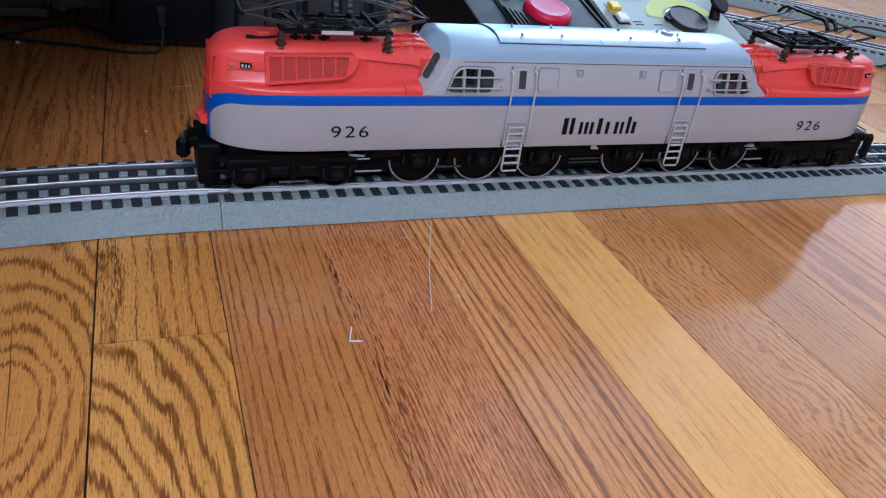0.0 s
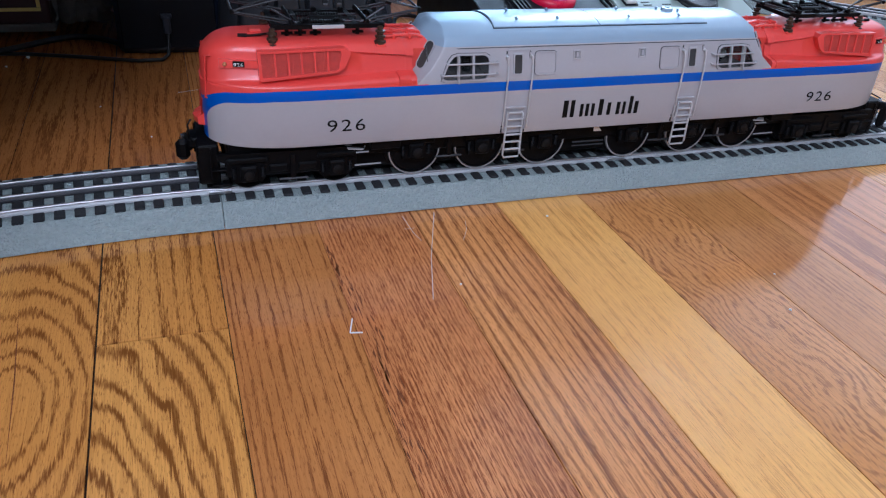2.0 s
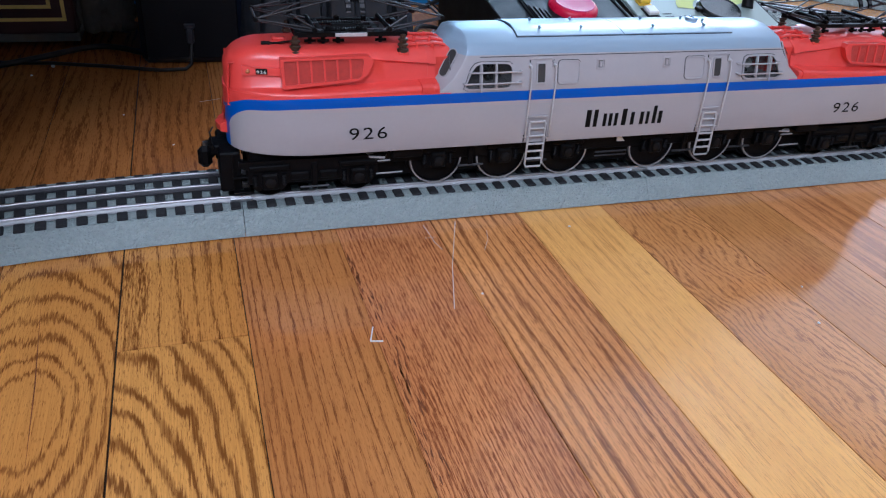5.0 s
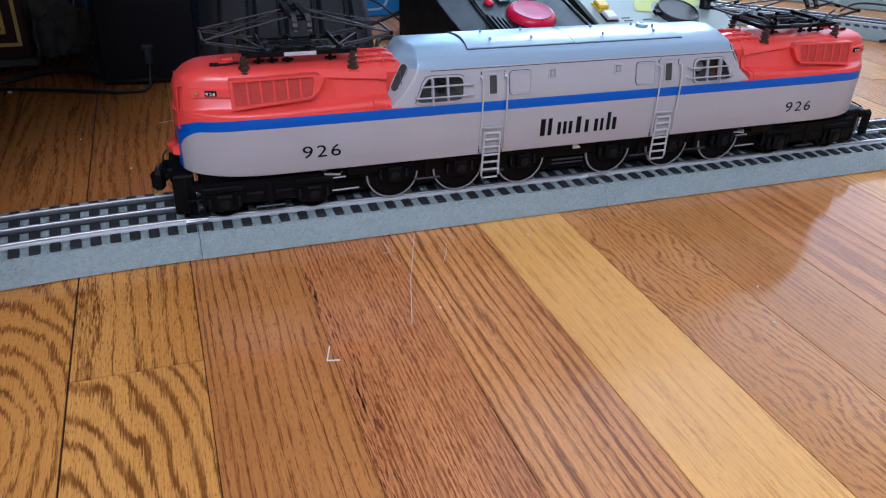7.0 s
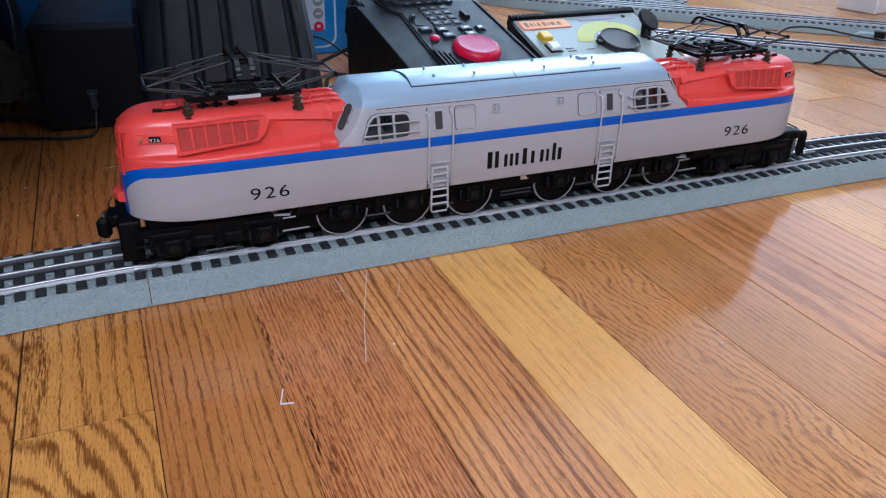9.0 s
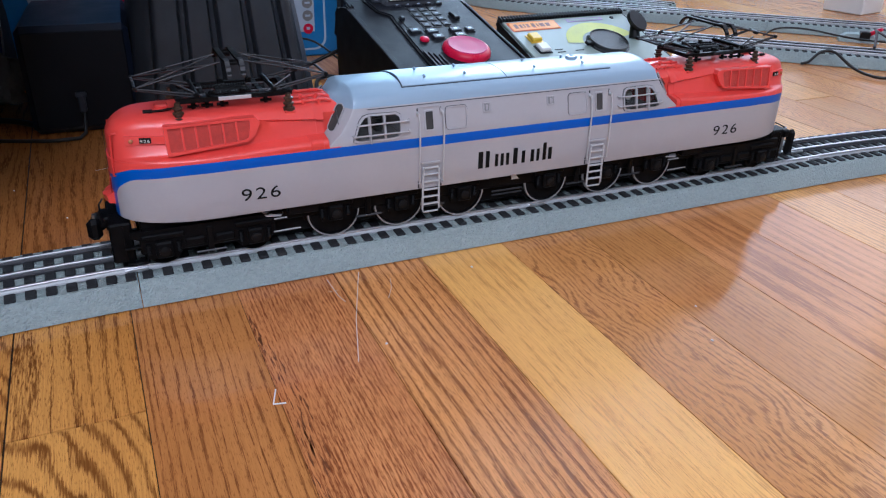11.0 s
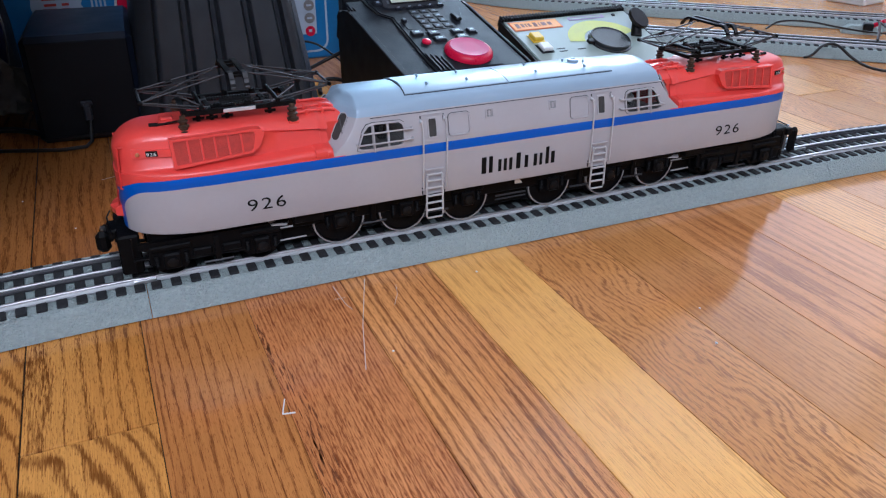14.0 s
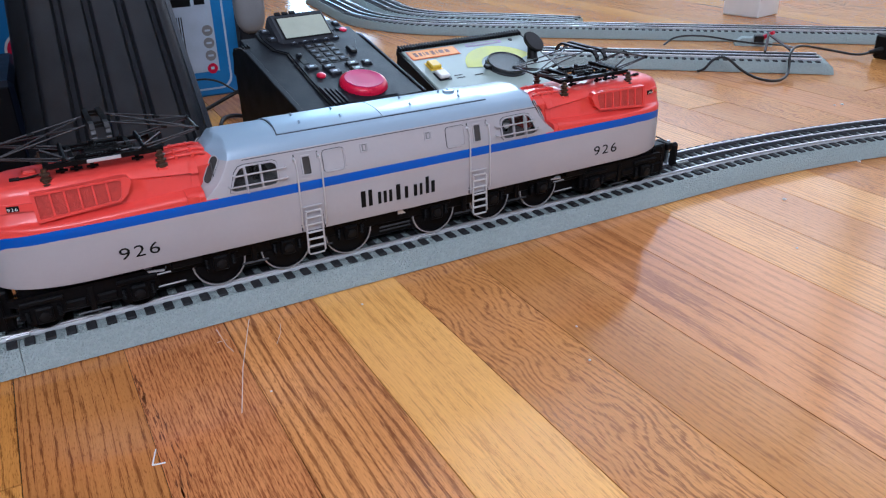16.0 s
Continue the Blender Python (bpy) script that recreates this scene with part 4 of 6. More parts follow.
for xa, xb, sk in ((-0.0738, -0.0086, -1), (-0.0080, 0.0660, 0)):
    h = part("roof_hatch", roof_plate(xa, xb, sk), SKYTINTED, loco, "flat silver roof hatch", 30)
    part("hatch_gap", roof_plate(xa - (0.0004 if sk else 0), xb + (0 if sk else 0.0004), sk, 0.0186, 0.0003), DARKGREY, h, "thin dark outline put in for the frame's shadow round the hatch")
    for fx in ((0.22, 0.62) if sk else (0.30, 0.78)):
        for y in (-0.0115, 0.0040):
            x = xa + (xb - xa) * fx
            ez = roof_z(y) + 0.0010
            part("lifting_eye", Shape().rod((x, y - 0.0012, ez + 0.0008), (x, y + 0.0012, ez + 0.0008), 0.0006, 7).rod((x, y, ez - 0.0004), (x, y, ez + 0.0018), 0.0005, 6), SKYTINTED, h, "", 50)
vt = part("roof_vent", Shape().lathe((0.0490, 0.001, 0.1051), (0, 0, 1), [(0, 0.0040), (0.0018, 0.0036), (0.0019, 0.0018), (0.0008, 0.0016), (0.0008, 0)], 16), SKYTINTED, loco, "small round roof vent", 40)
part("vent_pin", Shape().rod((0.0430, 0.004, 0.1044), (0.0430, 0.004, 0.1069), 0.0008, 7), SKYTINTED, vt)
part("vent_pin", Shape().rod((0.0545, -0.0025, 0.1044), (0.0545, -0.0025, 0.1069), 0.0008, 7), SKYTINTED, vt)

# ---- pantographs ----


def pantograph(s):
    """Folded diamond current collector on the hood; s: the end it stands on (1 for minus x)."""
    cx = end_x(0.168, s)
    X = lambda x: cx + (x + 0.168) * s
    fz = 0.1042
    xa, xb = min(X(-0.1985), X(-0.1385)), max(X(-0.1985), X(-0.1385))
    out_, in_ = [(xa, -0.0158), (xb, -0.0158), (xb, 0.0158), (xa, 0.0158)], [(xa + 0.003, -0.0132), (xb - 0.003, -0.0132), (xb - 0.003, 0.0132), (xa + 0.003, 0.0132)]
    fr = Shape().loft([[(x, y, z) for x, y in o] for o, z in ((out_, fz - 0.0012), (out_, fz + 0.0012), (in_, fz + 0.0012), (in_, fz - 0.0012), (out_, fz - 0.0012))], True, False)
    pa = part("pantograph", fr, SOOT, loco, "black folded pantograph", 40)
    for x, w in ((-0.184, 0.0012), (-0.1705, 0.0008), (-0.154, 0.0014)):
        part("cross_bar", Shape().box((X(x) - w, -0.0134, fz - 0.0010), (X(x) + w, 0.0134, fz + 0.0010), 0.0002), SOOT, pa)
    for y in (-0.0085, 0.0060):
        coil = [(0.0007 * k, 0.0013 if k % 2 else 0.0010) for k in range(35)]
        part("spring", Shape().lathe((min(X(-0.183), X(-0.158)), y, fz + 0.0008), (1, 0, 0), coil, 8), SOOT, pa, "", 30)
        part("spring_rod", Shape().rod((X(-0.188), y, fz + 0.0008), (X(-0.148), y, fz + 0.0008), 0.0006, 6), DULLSTEEL, pa, "", 50)
    part("air_cylinder", Shape().rod((X(-0.177), -0.0015, fz), (X(-0.160), -0.0015, fz), 0.0024, 12).rod((X(-0.160), -0.0015, fz), (X(-0.151), -0.0015, fz + 0.0008), 0.0008, 7), SOOT, pa, "black air cylinder", 40)
    for x, y in ((-0.180, -0.0115), (-0.164, -0.0118), (-0.157, 0.0105), (-0.172, 0.0110)):
        part("lever", Shape().box((X(x) - 0.0016, y - 0.0008, fz + 0.0006), (X(x) + 0.0016, y + 0.0008, fz + 0.0034), 0.0004).rod((X(x), y - 0.002, fz + 0.003), (X(x), y + 0.002, fz + 0.003), 0.0005, 6), SOOT, pa)
    for x in (-0.188, -0.148):
        part("main_shaft", Shape().rod((X(x), -0.0155, fz + 0.0022), (X(x), 0.0155, fz + 0.0022), 0.0013, 8), SOOT, pa, "", 40)
    for x in (-0.1985, -0.1410):
        for y in (-0.0165, 0.0165):
            part("insulator", Shape().lathe((X(x), y, 0.0948), (0, 0, 1), [(0, 0.0032), (0.0015, 0.0032), (0.0018, 0.0021), (0.0030, 0.0020), (0.0034, 0.0029), (0.0042, 0.0029), (0.0046, 0.0019), (0.0058, 0.0019), (0.0062, 0.0027), (0.0070, 0.0026), (0.0074, 0.0016), (0.0092, 0.0015), (0.0096, 0.0)], 14), BRASS, pa, "brown ribbed insulator", 50)
            if x > -0.15:
                part("insulator_foot", Shape().box((min(X(x - 0.003), X(x + 0.003)), y - 0.003, 0.0925), (max(X(x - 0.003), X(x + 0.003)), y + 0.003, 0.0952), 0.0006), REDPAINT, pa)
    for d in (-1, 1):
        kx, kz = X(-0.168 + d * 0.0495), 0.1118
        ix = X(-0.168 + d * 0.020)
        for y in (-0.0125, 0.0125):
            part("lower_arm", Shape().rod((ix, y * 0.95, fz + 0.0022), (kx, y, kz), 0.00058, 7).rod((ix, y * 0.95, fz + 0.0005), (kx, y, kz - 0.0006), 0.00045, 6), DULLSTEEL, pa, "", 60)
            part("upper_arm", Shape().rod((kx, y, kz + 0.0003), (X(-0.168 + d * 0.006), y * 0.75, 0.1215), 0.00050, 7), DULLSTEEL, pa, "", 60)
            part("knuckle", Shape().rod((kx, y - 0.0012, kz), (kx, y + 0.0012, kz), 0.0012, 8), SOOT, pa, "", 50)
            part("clamp", Shape().rod((X(-0.168 + d * 0.034), y * 0.88, 0.1148), (X(-0.168 + d * 0.031), y * 0.86, 0.1156), 0.0011, 7), SOOT, pa, "", 50)
        part("cross_tube", Shape().rod((kx, -0.0125, kz), (kx, 0.0125, kz), 0.0007, 7), DULLSTEEL, pa, "", 60)
        part("diagonal", Shape().rod((kx, -0.0125, kz + 0.0002), (X(-0.168 + d * 0.009), 0.0085, 0.1205), 0.0005, 6), DULLSTEEL, pa, "", 60)
        part("diagonal", Shape().rod((kx, 0.0125, kz + 0.0002), (X(-0.168 + d * 0.009), -0.0085, 0.1205), 0.0005, 6), DULLSTEEL, pa, "", 60)
        part("brace", Shape().rod((X(-0.168 + d * 0.017), -0.0125, fz + 0.001), (X(-0.168 + d * 0.030), -0.0118, 0.1128), 0.0006, 6), DULLSTEEL, pa, "", 60)
    hd = Shape()
    for d in (-0.0036, 0.0036):
        pts = [(X(-0.168 + d), -0.0222, 0.1172), (X(-0.168 + d), -0.0200, 0.1205), (X(-0.168 + d), -0.0170, 0.1225), (X(-0.168 + d), 0.0185, 0.1225), (X(-0.168 + d), 0.0225, 0.1205), (X(-0.168 + d), 0.0255, 0.1170)]
        rings = []
        for x, y, z in pts:
            rings.append([(x - 0.0014, y, z - 0.0006), (x + 0.0014, y, z - 0.0006), (x + 0.0014, y, z + 0.0008), (x - 0.0014, y, z + 0.0008)])
        hd.loft(rings, True, True)
    for y in (-0.016, -0.009, 0.009, 0.016):
        hd.box((X(-0.168) - 0.0045, y - 0.0007, 0.1212), (X(-0.168) + 0.0045, y + 0.0007, 0.1226), 0.0002)
    part("collector_head", hd, SOOT, pa, "black twin collector strip with drooping horns", 40)
    for d in (-0.0036, 0.0036):
        part("wear_strip", Shape().loft([[(X(-0.168 + d) - 0.0012, y, z - 0.0004), (X(-0.168 + d) + 0.0012, y, z - 0.0004), (X(-0.168 + d) + 0.0012, y, z + 0.0003), (X(-0.168 + d) - 0.0012, y, z + 0.0003)] for y, z in ((-0.0226, 0.1169), (-0.0205, 0.1204), (-0.0174, 0.1236), (-0.012, 0.1236))], True, True), DULLSTEEL, pa)
    part("name_strip", Shape().box((min(X(-0.1775), X(-0.1605)), -0.0166, fz - 0.0010), (max(X(-0.1775), X(-0.1605)), -0.0159, fz + 0.0010), 0.0002), LIGHTMETAL if s > 0 else DARKGREY, pa, "pale plain strip")
    for x in (-0.190, -0.183, -0.175, -0.152):
        part("valve", Shape().rod((X(x), -0.010, 0.0985), (X(x), -0.010, 0.1032), 0.0011, 7).rod((X(x) - 0.003, -0.011, 0.1000), (X(x) + 0.003, -0.011, 0.1000), 0.0008, 6), SOOT, pa, "", 50)
    part("lead", Shape().tube([(X(-0.2130), -0.0085, 0.0985), (X(-0.207), -0.0095, 0.0988), (X(-0.200), -0.0110, 0.1000), (X(-0.195), -0.0120, 0.1032)], 0.0006, 6), SOOT, pa, "", 60)
    part("lead_socket", Shape().rod((X(-0.2150), -0.0082, 0.0985), (X(-0.2105), -0.0090, 0.0986), 0.0012, 8), SOOT, pa, "", 50)


for s in (1, -1):
    pantograph(s)
    # red pipework between pantograph and cab
    X = lambda x: end_x(-x, s)
    for k, (y, z) in enumerate(((-0.0135, 0.0980), (-0.0075, 0.0990), (0.004, 0.0988))):
        p = part("roof_pipe", Shape().tube([(X(-0.1375), y, z - 0.0005), (X(-0.130), y, z), (X(-0.120), y, z), (X(-0.1165), y, z - 0.001)], 0.0009, 7), REDPAINT, loco, "red roof pipe", 60)
        for x in (-0.1325, -0.1235):
            part("pipe_clip", Shape().box((X(x) - 0.0009, y - 0.0012, 0.0960), (X(x) + 0.0009, y + 0.0012, z + 0.0011 + 0.0004 * (k % 2)), 0.0004), REDPAINT, p)
    part("bell", Shape().lathe((X(-0.2185), -0.0125, 0.0955), (0, 0, 1), [(0, 0.0014), (0.0012, 0.0014), (0.0018, 0.0008), (0.002, 0)], 10).rod((X(-0.221), -0.0125, 0.0955), (X(-0.2165), -0.0125, 0.0968), 0.0005, 6), REDPAINT, loco, "", 50)
    part("headlight_step", Shape().box((min(X(-0.209), X(-0.202)), -0.003, 0.0978), (max(X(-0.209), X(-0.202)), 0.003, 0.1000), 0.0008), REDPAINT, loco)
    # grab irons and footboard on the nose
    for y in (-0.0135, 0.0135) if s > 0 else ():
        gx = X(-0.2317)
        part("grab_iron", Shape().tube([(gx + s * 0.002, y, 0.0905), (gx - s * 0.0010, y, 0.0900), (gx - s * 0.0018, y, 0.0780), (gx - s * 0.0024, y, 0.0680), (gx + s * 0.001, y, 0.0672)], 0.0006, 6), REDPAINT, loco, "red grab iron", 60)
        part("grab_iron", Shape().tube([(gx + s * 0.002, y * 0.5, 0.0660), (gx - s * 0.0042, y * 0.5, 0.0650), (gx - s * 0.0048, y * 0.5, 0.0560), (gx, y * 0.5, 0.0550)], 0.0006, 6), REDPAINT, loco, "red grab iron", 60)
    tip = 0.2412 if s > 0 else 0.2385
    nose = Shape().loft([[(X(-0.2330), y, 0.0495), (X(-0.2330), y, 0.0580), (X(-tip + abs(y) * 0.3), y, 0.0545), (X(-tip + 0.0006 + abs(y) * 0.3), y, 0.0505)] for y in (-0.007, -0.0035, 0, 0.0035, 0.007)], True, True)
    part("footboard", nose, REDPAINT, loco, "red nose footboard")

# ---- running gear ----
part("underframe", Shape().box((-0.226, -0.0205, 0.0315), (0.217, 0.0205, 0.0450), 0.001), SOOT, loco, "black underframe")
part("keel", Shape().box((-0.224, -0.0130, 0.0200), (0.215, 0.0130, 0.0318), 0.001), SOOT, loco, "black inner frame")
part("motor_block", Shape().box((-0.128, -0.0135, 0.0205), (-0.022, 0.0135, 0.034), 0.001), SOOT, loco)
part("motor_block", Shape().box((0.012, -0.0135, 0.0205), (0.120, 0.0135, 0.034), 0.001), SOOT, loco)


def wheel_mesh(r):
    s = Shape().lathe((0, -0.0148, 0), (0, -1, 0), [(-0.003, r * 1.09), (-0.0005, r * 1.09), (0.0, r), (0.0042, r), (0.0047, r * 0.985), (0.0047, r * 0.90), (0.0036, r * 0.88), (0.0036, r * 0.30), (0.0048, r * 0.26), (0.0050, 0.0)], 36)
    return s


def tread_mesh(r):
    return Shape().lathe((0, -0.0194, 0), (0, -1, 0), [(-0.0012, r * 1.004), (0.0004, r * 0.995), (0.0004, r * 0.945), (-0.0012, r * 0.94)], 36)


def axle(x, r):
    for q in (1, -1):
        w = part("wheel", wheel_mesh(r), SOOT, loco, "black wheel", 40)
        t = part("rim", tread_mesh(r), DULLRIM if r > 0.012 else SOOT, w, "thin wheel rim", 40)
        w.matrix_local = Matrix.Translation((x, 0, RAILTOP + r)) @ (FLIP if q < 0 else Matrix())


for x in (-0.1195, -0.0785, -0.0370, 0.0245, 0.0690, 0.1100):
    axle(x, 0.0158)
for x in (-0.2155, -0.1666, 0.1576, 0.2065):
    axle(x, 0.0108)


def truck(xs, y, z0, z1):
    """Side frame of a truck: arched bar, journal boxes, springs and rods."""
    a, b = xs[0] - 0.016, xs[-1] + 0.016
    pts = [(a, z1 - 0.003), (a, z1), (b, z1), (b, z1 - 0.003)]
    for x in xs[::-1]:
        pts += [(x + 0.0095, z1 - 0.006), (x + 0.0075, z0), (x - 0.0075, z0), (x - 0.0095, z1 - 0.006)]
    fr = part("truck_frame", Shape().plate([(x, -y, z) for x, z in pts], (0, 0.003, 0)), SOOT, loco, "black truck side frame")
    if len(xs) == 2:
        part("side_beam", Shape().box((a + 0.004, -y + 0.0004, z0 + 0.003), (b - 0.004, -y + 0.0040, z1 - 0.001), 0.0008), SOOT, fr)
        for x in (sum(xs) / 2 - 0.008, sum(xs) / 2 + 0.008):
            part("leaf_spring", Shape().box((x - 0.0055, -y - 0.0012, z0 + 0.0050), (x + 0.0055, -y + 0.0005, z0 + 0.0100), 0.0010), SOOT, fr)
    for x in xs:
        j = part("journal_box", Shape().box((x - 0.0046, -y - 0.0034, z0 + 0.001), (x + 0.0046, -y, z0 + 0.0105), 0.0010), SOOT, fr)
        part("box_cover", Shape().lathe((x, -y - 0.0030, z0 + 0.0055), (0, -1, 0), [(0, 0.0030), (0.0012, 0.0028), (0.0016, 0.0014), (0.0017, 0)], 14), BLACK, fr, "black box cover", 40)
        for d in (-0.0078, 0.0078):
            part("spring", Shape().lathe((x + d, -y - 0.0008, z0 + 0.003), (0, 0, 1), [(0.0005 * k, 0.0014 if k % 2 else 0.0010) for k in range(14)], 8), SOOT, fr)
        part("equalizer", Shape().box((x - 0.011, -y - 0.0018, z1 - 0.0052), (x + 0.011, -y + 0.0002, z1 - 0.0022), 0.0006), SOOT, fr)
    for x in [(p + q) / 2 for p, q in zip(xs, xs[1:])]:
        part("brake_hanger", Shape().box((x - 0.0016, -y - 0.0010, z0 - 0.001), (x + 0.0016, -y + 0.0015, z1 - 0.002), 0.0004), SOOT, fr)
        part("brake_rod", Shape().rod((x - 0.008, -y - 0.0006, z0 + 0.0006), (x + 0.008, -y - 0.0006, z0 + 0.0006), 0.0007, 6), DULLSTEEL, fr, "thin steel rod", 50)
    both(fr)


truck((-0.2155, -0.1666), 0.0235, 0.0215, 0.0385)
truck((0.1576, 0.2065), 0.0235, 0.0215, 0.0385)
truck((-0.1195, -0.0785, -0.0370), 0.0225, 0.0275, 0.0425)
truck((0.0245, 0.0690, 0.1100), 0.0225, 0.0275, 0.0425)
for x in (-0.1435, 0.1345):
    both(part("sand_pipe", Shape().rod((x - 0.0125, -0.0235, 0.0268), (x + 0.0030, -0.0235, 0.0270), 0.0005, 6).rod((x - 0.0135, -0.0235, 0.0346), (x - 0.0045, -0.0235, 0.0347), 0.0005, 6), DULLRIM, loco, "thin pale pipes", 50))
    both(part("splash_plate", Shape().plate([(x - 0.0180, -0.0215, 0.0385), (x - 0.0060, -0.0215, 0.0370), (x - 0.0080, -0.0245, 0.0362), (x - 0.0165, -0.0245, 0.0372)], (0, 0, 0.0006)), LIGHTMETAL, loco, "small pale plate"))
    both(part("equipment_box", Shape().box((x - 0.004, -0.0265, 0.0365), (x + 0.014, -0.0205, 0.0440), 0.0008), SOOT, loco))
both(part("white_tag", Shape().plate([(-0.0035, -0.0240, 0.0435), (-0.0035, -0.0240, 0.0375), (0.0020, -0.0240, 0.0375)], (0, 0.0006, 0)), WHITE, loco, "small white triangular plate"))
both(part("cross_rod", Shape().rod((-0.016, -0.0215, 0.0300), (0.006, -0.0215, 0.0300), 0.0006, 6).rod((-0.016, -0.0215, 0.0275), (0.006, -0.0215, 0.0275), 0.0005, 6), DULLSTEEL, loco, "", 50))

# pilots, steps and couplers
for s in (1, -1):
    X = lambda x: end_x(-x, s)
    def bx(xa, ya, za, xb, yb, zb, c=0.0006):
        return ((min(X(xa), X(xb)), ya, za), (max(X(xa), X(xb)), yb, zb), c)
    part("pilot", Shape().box(*bx(-0.2415, -0.0185, 0.0195, -0.2300, 0.0185, 0.0425, 0.001)), SOOT, loco, "black pilot beam")
    for y in (-0.0215, 0.0215):
        st = part("step", Shape().tube([(X(-0.2255), y, 0.042), (X(-0.2255), y, 0.0205), (X(-0.2345), y, 0.0205), (X(-0.2345), y, 0.042)], 0.0006, 6), SOOT, loco, "", 50)
        part("tread", Shape().box(*bx(-0.2350, y - 0.0016, 0.0198, -0.2250, y + 0.0016, 0.0208, 0.0002)), SOOT, st)
        part("tread", Shape().box(*bx(-0.2350, y - 0.0016, 0.0288, -0.2250, y + 0.0016, 0.0298, 0.0002)), SOOT, st)
    e, zl, zt = (-0.0045, 0.0045, 0.0038) if s > 0 else (0.0110, -0.0095, -0.0022)
    cp = part("coupler", Shape().box(*bx(-0.2470 - e, -0.0040, 0.0300 + zl * 0.5, -0.2360, 0.0040, 0.0370 + zt, 0.0012)), SOOT, loco, "black knuckle coupler")
    part("knuckle", Shape().box(*bx(-0.2565 - e, -0.0085, 0.0255 + zl, -0.2490 - e, -0.0030, 0.0385 + zt, 0.0024)), SOOT, cp)
    part("coupler_jaw", Shape().box(*bx(-0.2540 - e, 0.0020, 0.0262 + zl, -0.2460 - e, 0.0080, 0.0375 + zt, 0.0024)), SOOT, cp)
    part("coupler_head", Shape().box(*bx(-0.2500 - e, -0.0075, 0.0330 + zt, -0.2440 - e, 0.0075, 0.0388 + zt, 0.0010)), SOOT, cp)
    part("knuckle_pin", Shape().rod((X(-0.2520 - e), 0.0005, 0.0240 + zl), (X(-0.2520 - e), 0.0005, 0.0385 + zt), 0.0014, 8), STEEL, cp, "bright pin", 50)
    part("uncoupling_rod", Shape().tube([(X(-0.2425), -0.017, 0.0440), (X(-0.2440), -0.009, 0.0440), (X(-0.2445), 0.009, 0.0440), (X(-0.2425), 0.017, 0.0440)], 0.0005, 6), SOOT, cp, "", 50)
loco.matrix_world = Matrix.Identity(4)

# ---------- train controller ----------


def controller():
    """Wedge-shaped power controller; local x runs along its width, y up its slope, the panel's top face at z = 0."""
    ob = thing("train_controller", "grey-green train controller with black case, dial and lever on the floor", "train controller")
    at = Matrix.Translation((0.1650, 0.3180, 0.0645)) @ Matrix.Rotation(radians(2.5), 4, "Z") @ Matrix.Rotation(radians(18.5), 4, "X")
    ob.matrix_world = at
    W, L = 0.165, 0.105
    part("panel", Shape().box((0.003, -L, -0.004), (W - 0.003, 0.0, 0.0), 0.001), PANEL, ob, "grey-green sloping face")
    inv = at.inverted()
    def down(x, y):
        p = at @ Vector((x, y, 0))
        return inv @ Vector((p.x, p.y, 0.0))
    s = Shape()
    top = [Vector((0, 0.004, -0.0012)), Vector((W, 0.004, -0.0012)), Vector((W, -L - 0.003, -0.0012)), Vector((0, -L - 0.003, -0.0012))]
    foot = [down(0, 0.012), down(W, 0.012), down(W, -L - 0.003), down(0, -L - 0.003)]
    s.add([*top, *foot], [(0, 1, 2, 3), (4, 7, 6, 5), (0, 4, 5, 1), (1, 5, 6, 2), (2, 6, 7, 3), (3, 7, 4, 0)])
    part("case", s, BLACK, ob, "black plastic case")
    for i in range(44):
        x = 0.002 + i * (W - 0.006) / 43
        part("cooling_fin", Shape().box((x, 0.0005, -0.006), (x + 0.0022, 0.0085, 0.0028), 0.0006), BLACK, ob)
    part("fin_base", Shape().box((0.0005, 0.001, -0.008), (W - 0.0005, 0.007, 0.0006), 0.0008), BLACK, ob)
    # printed plates; the maker's name is left as plain bars
    part("name_plate", Shape().box((0.006, -0.0215, 0.0), (0.066, -0.0035, 0.0005), 0.0002), ORANGERIM, ob, "orange name plate")
    part("name_field", Shape().box((0.0072, -0.0203, 0.0004), (0.0648, -0.0047, 0.0008), 0.0001), ORANGE, ob)
    for i, (a, b) in enumerate(((0.017, 0.021), (0.0235, 0.0265), (0.0285, 0.030), (0.032, 0.035), (0.0385, 0.0425), (0.045, 0.0465), (0.0485, 0.054), (0.0565, 0.061))):
        part("plain_bar", Shape().box((a - 0.0055, -0.0165 if i in (0, 4) else -0.0155, 0.0007), (b - 0.0055, -0.0085 if i in (0, 4) else -0.0095, 0.0010)), TEXTBROWN, ob)
    part("print_band", Shape().box((0.081, -0.0105, 0.0), (0.128, -0.0045, 0.0004)), PURPLE, ob, "faded purple print")
    part("print_line", Shape().box((0.083, -0.0092, 0.0003), (0.124, -0.0062, 0.0006)), PANEL, ob)
    for x, y in ((0.0215, -0.0385), (0.0205, -0.0590)):
        base = Shape().box((x - 0.0075, y - 0.0080, 0), (x + 0.0075, y + 0.0080, 0.0008), 0.0002)
        k = part("push_button", base, DARKGREY if y < -0.05 else YELLOW, ob, "square push button")
        part("button_cap", Shape().box((x - 0.0062, y - 0.0066, 0.0006), (x + 0.0062, y + 0.0066, 0.0050), 0.0012), WHITE if y < -0.05 else YELLOW, k)
    for x, y in ((0.0385, -0.0615), (0.0390, -0.0665), (0.062, -0.066)):
        part("plain_bar", Shape().box((x - 0.005, y - 0.0006, 0), (x + 0.005, y + 0.0006, 0.0003)), DARKGREY, ob)
    # throttle scale: a lime arc round the dial
    cx, cy = 0.1025, -0.0585
    arc = Shape()
    n = 30
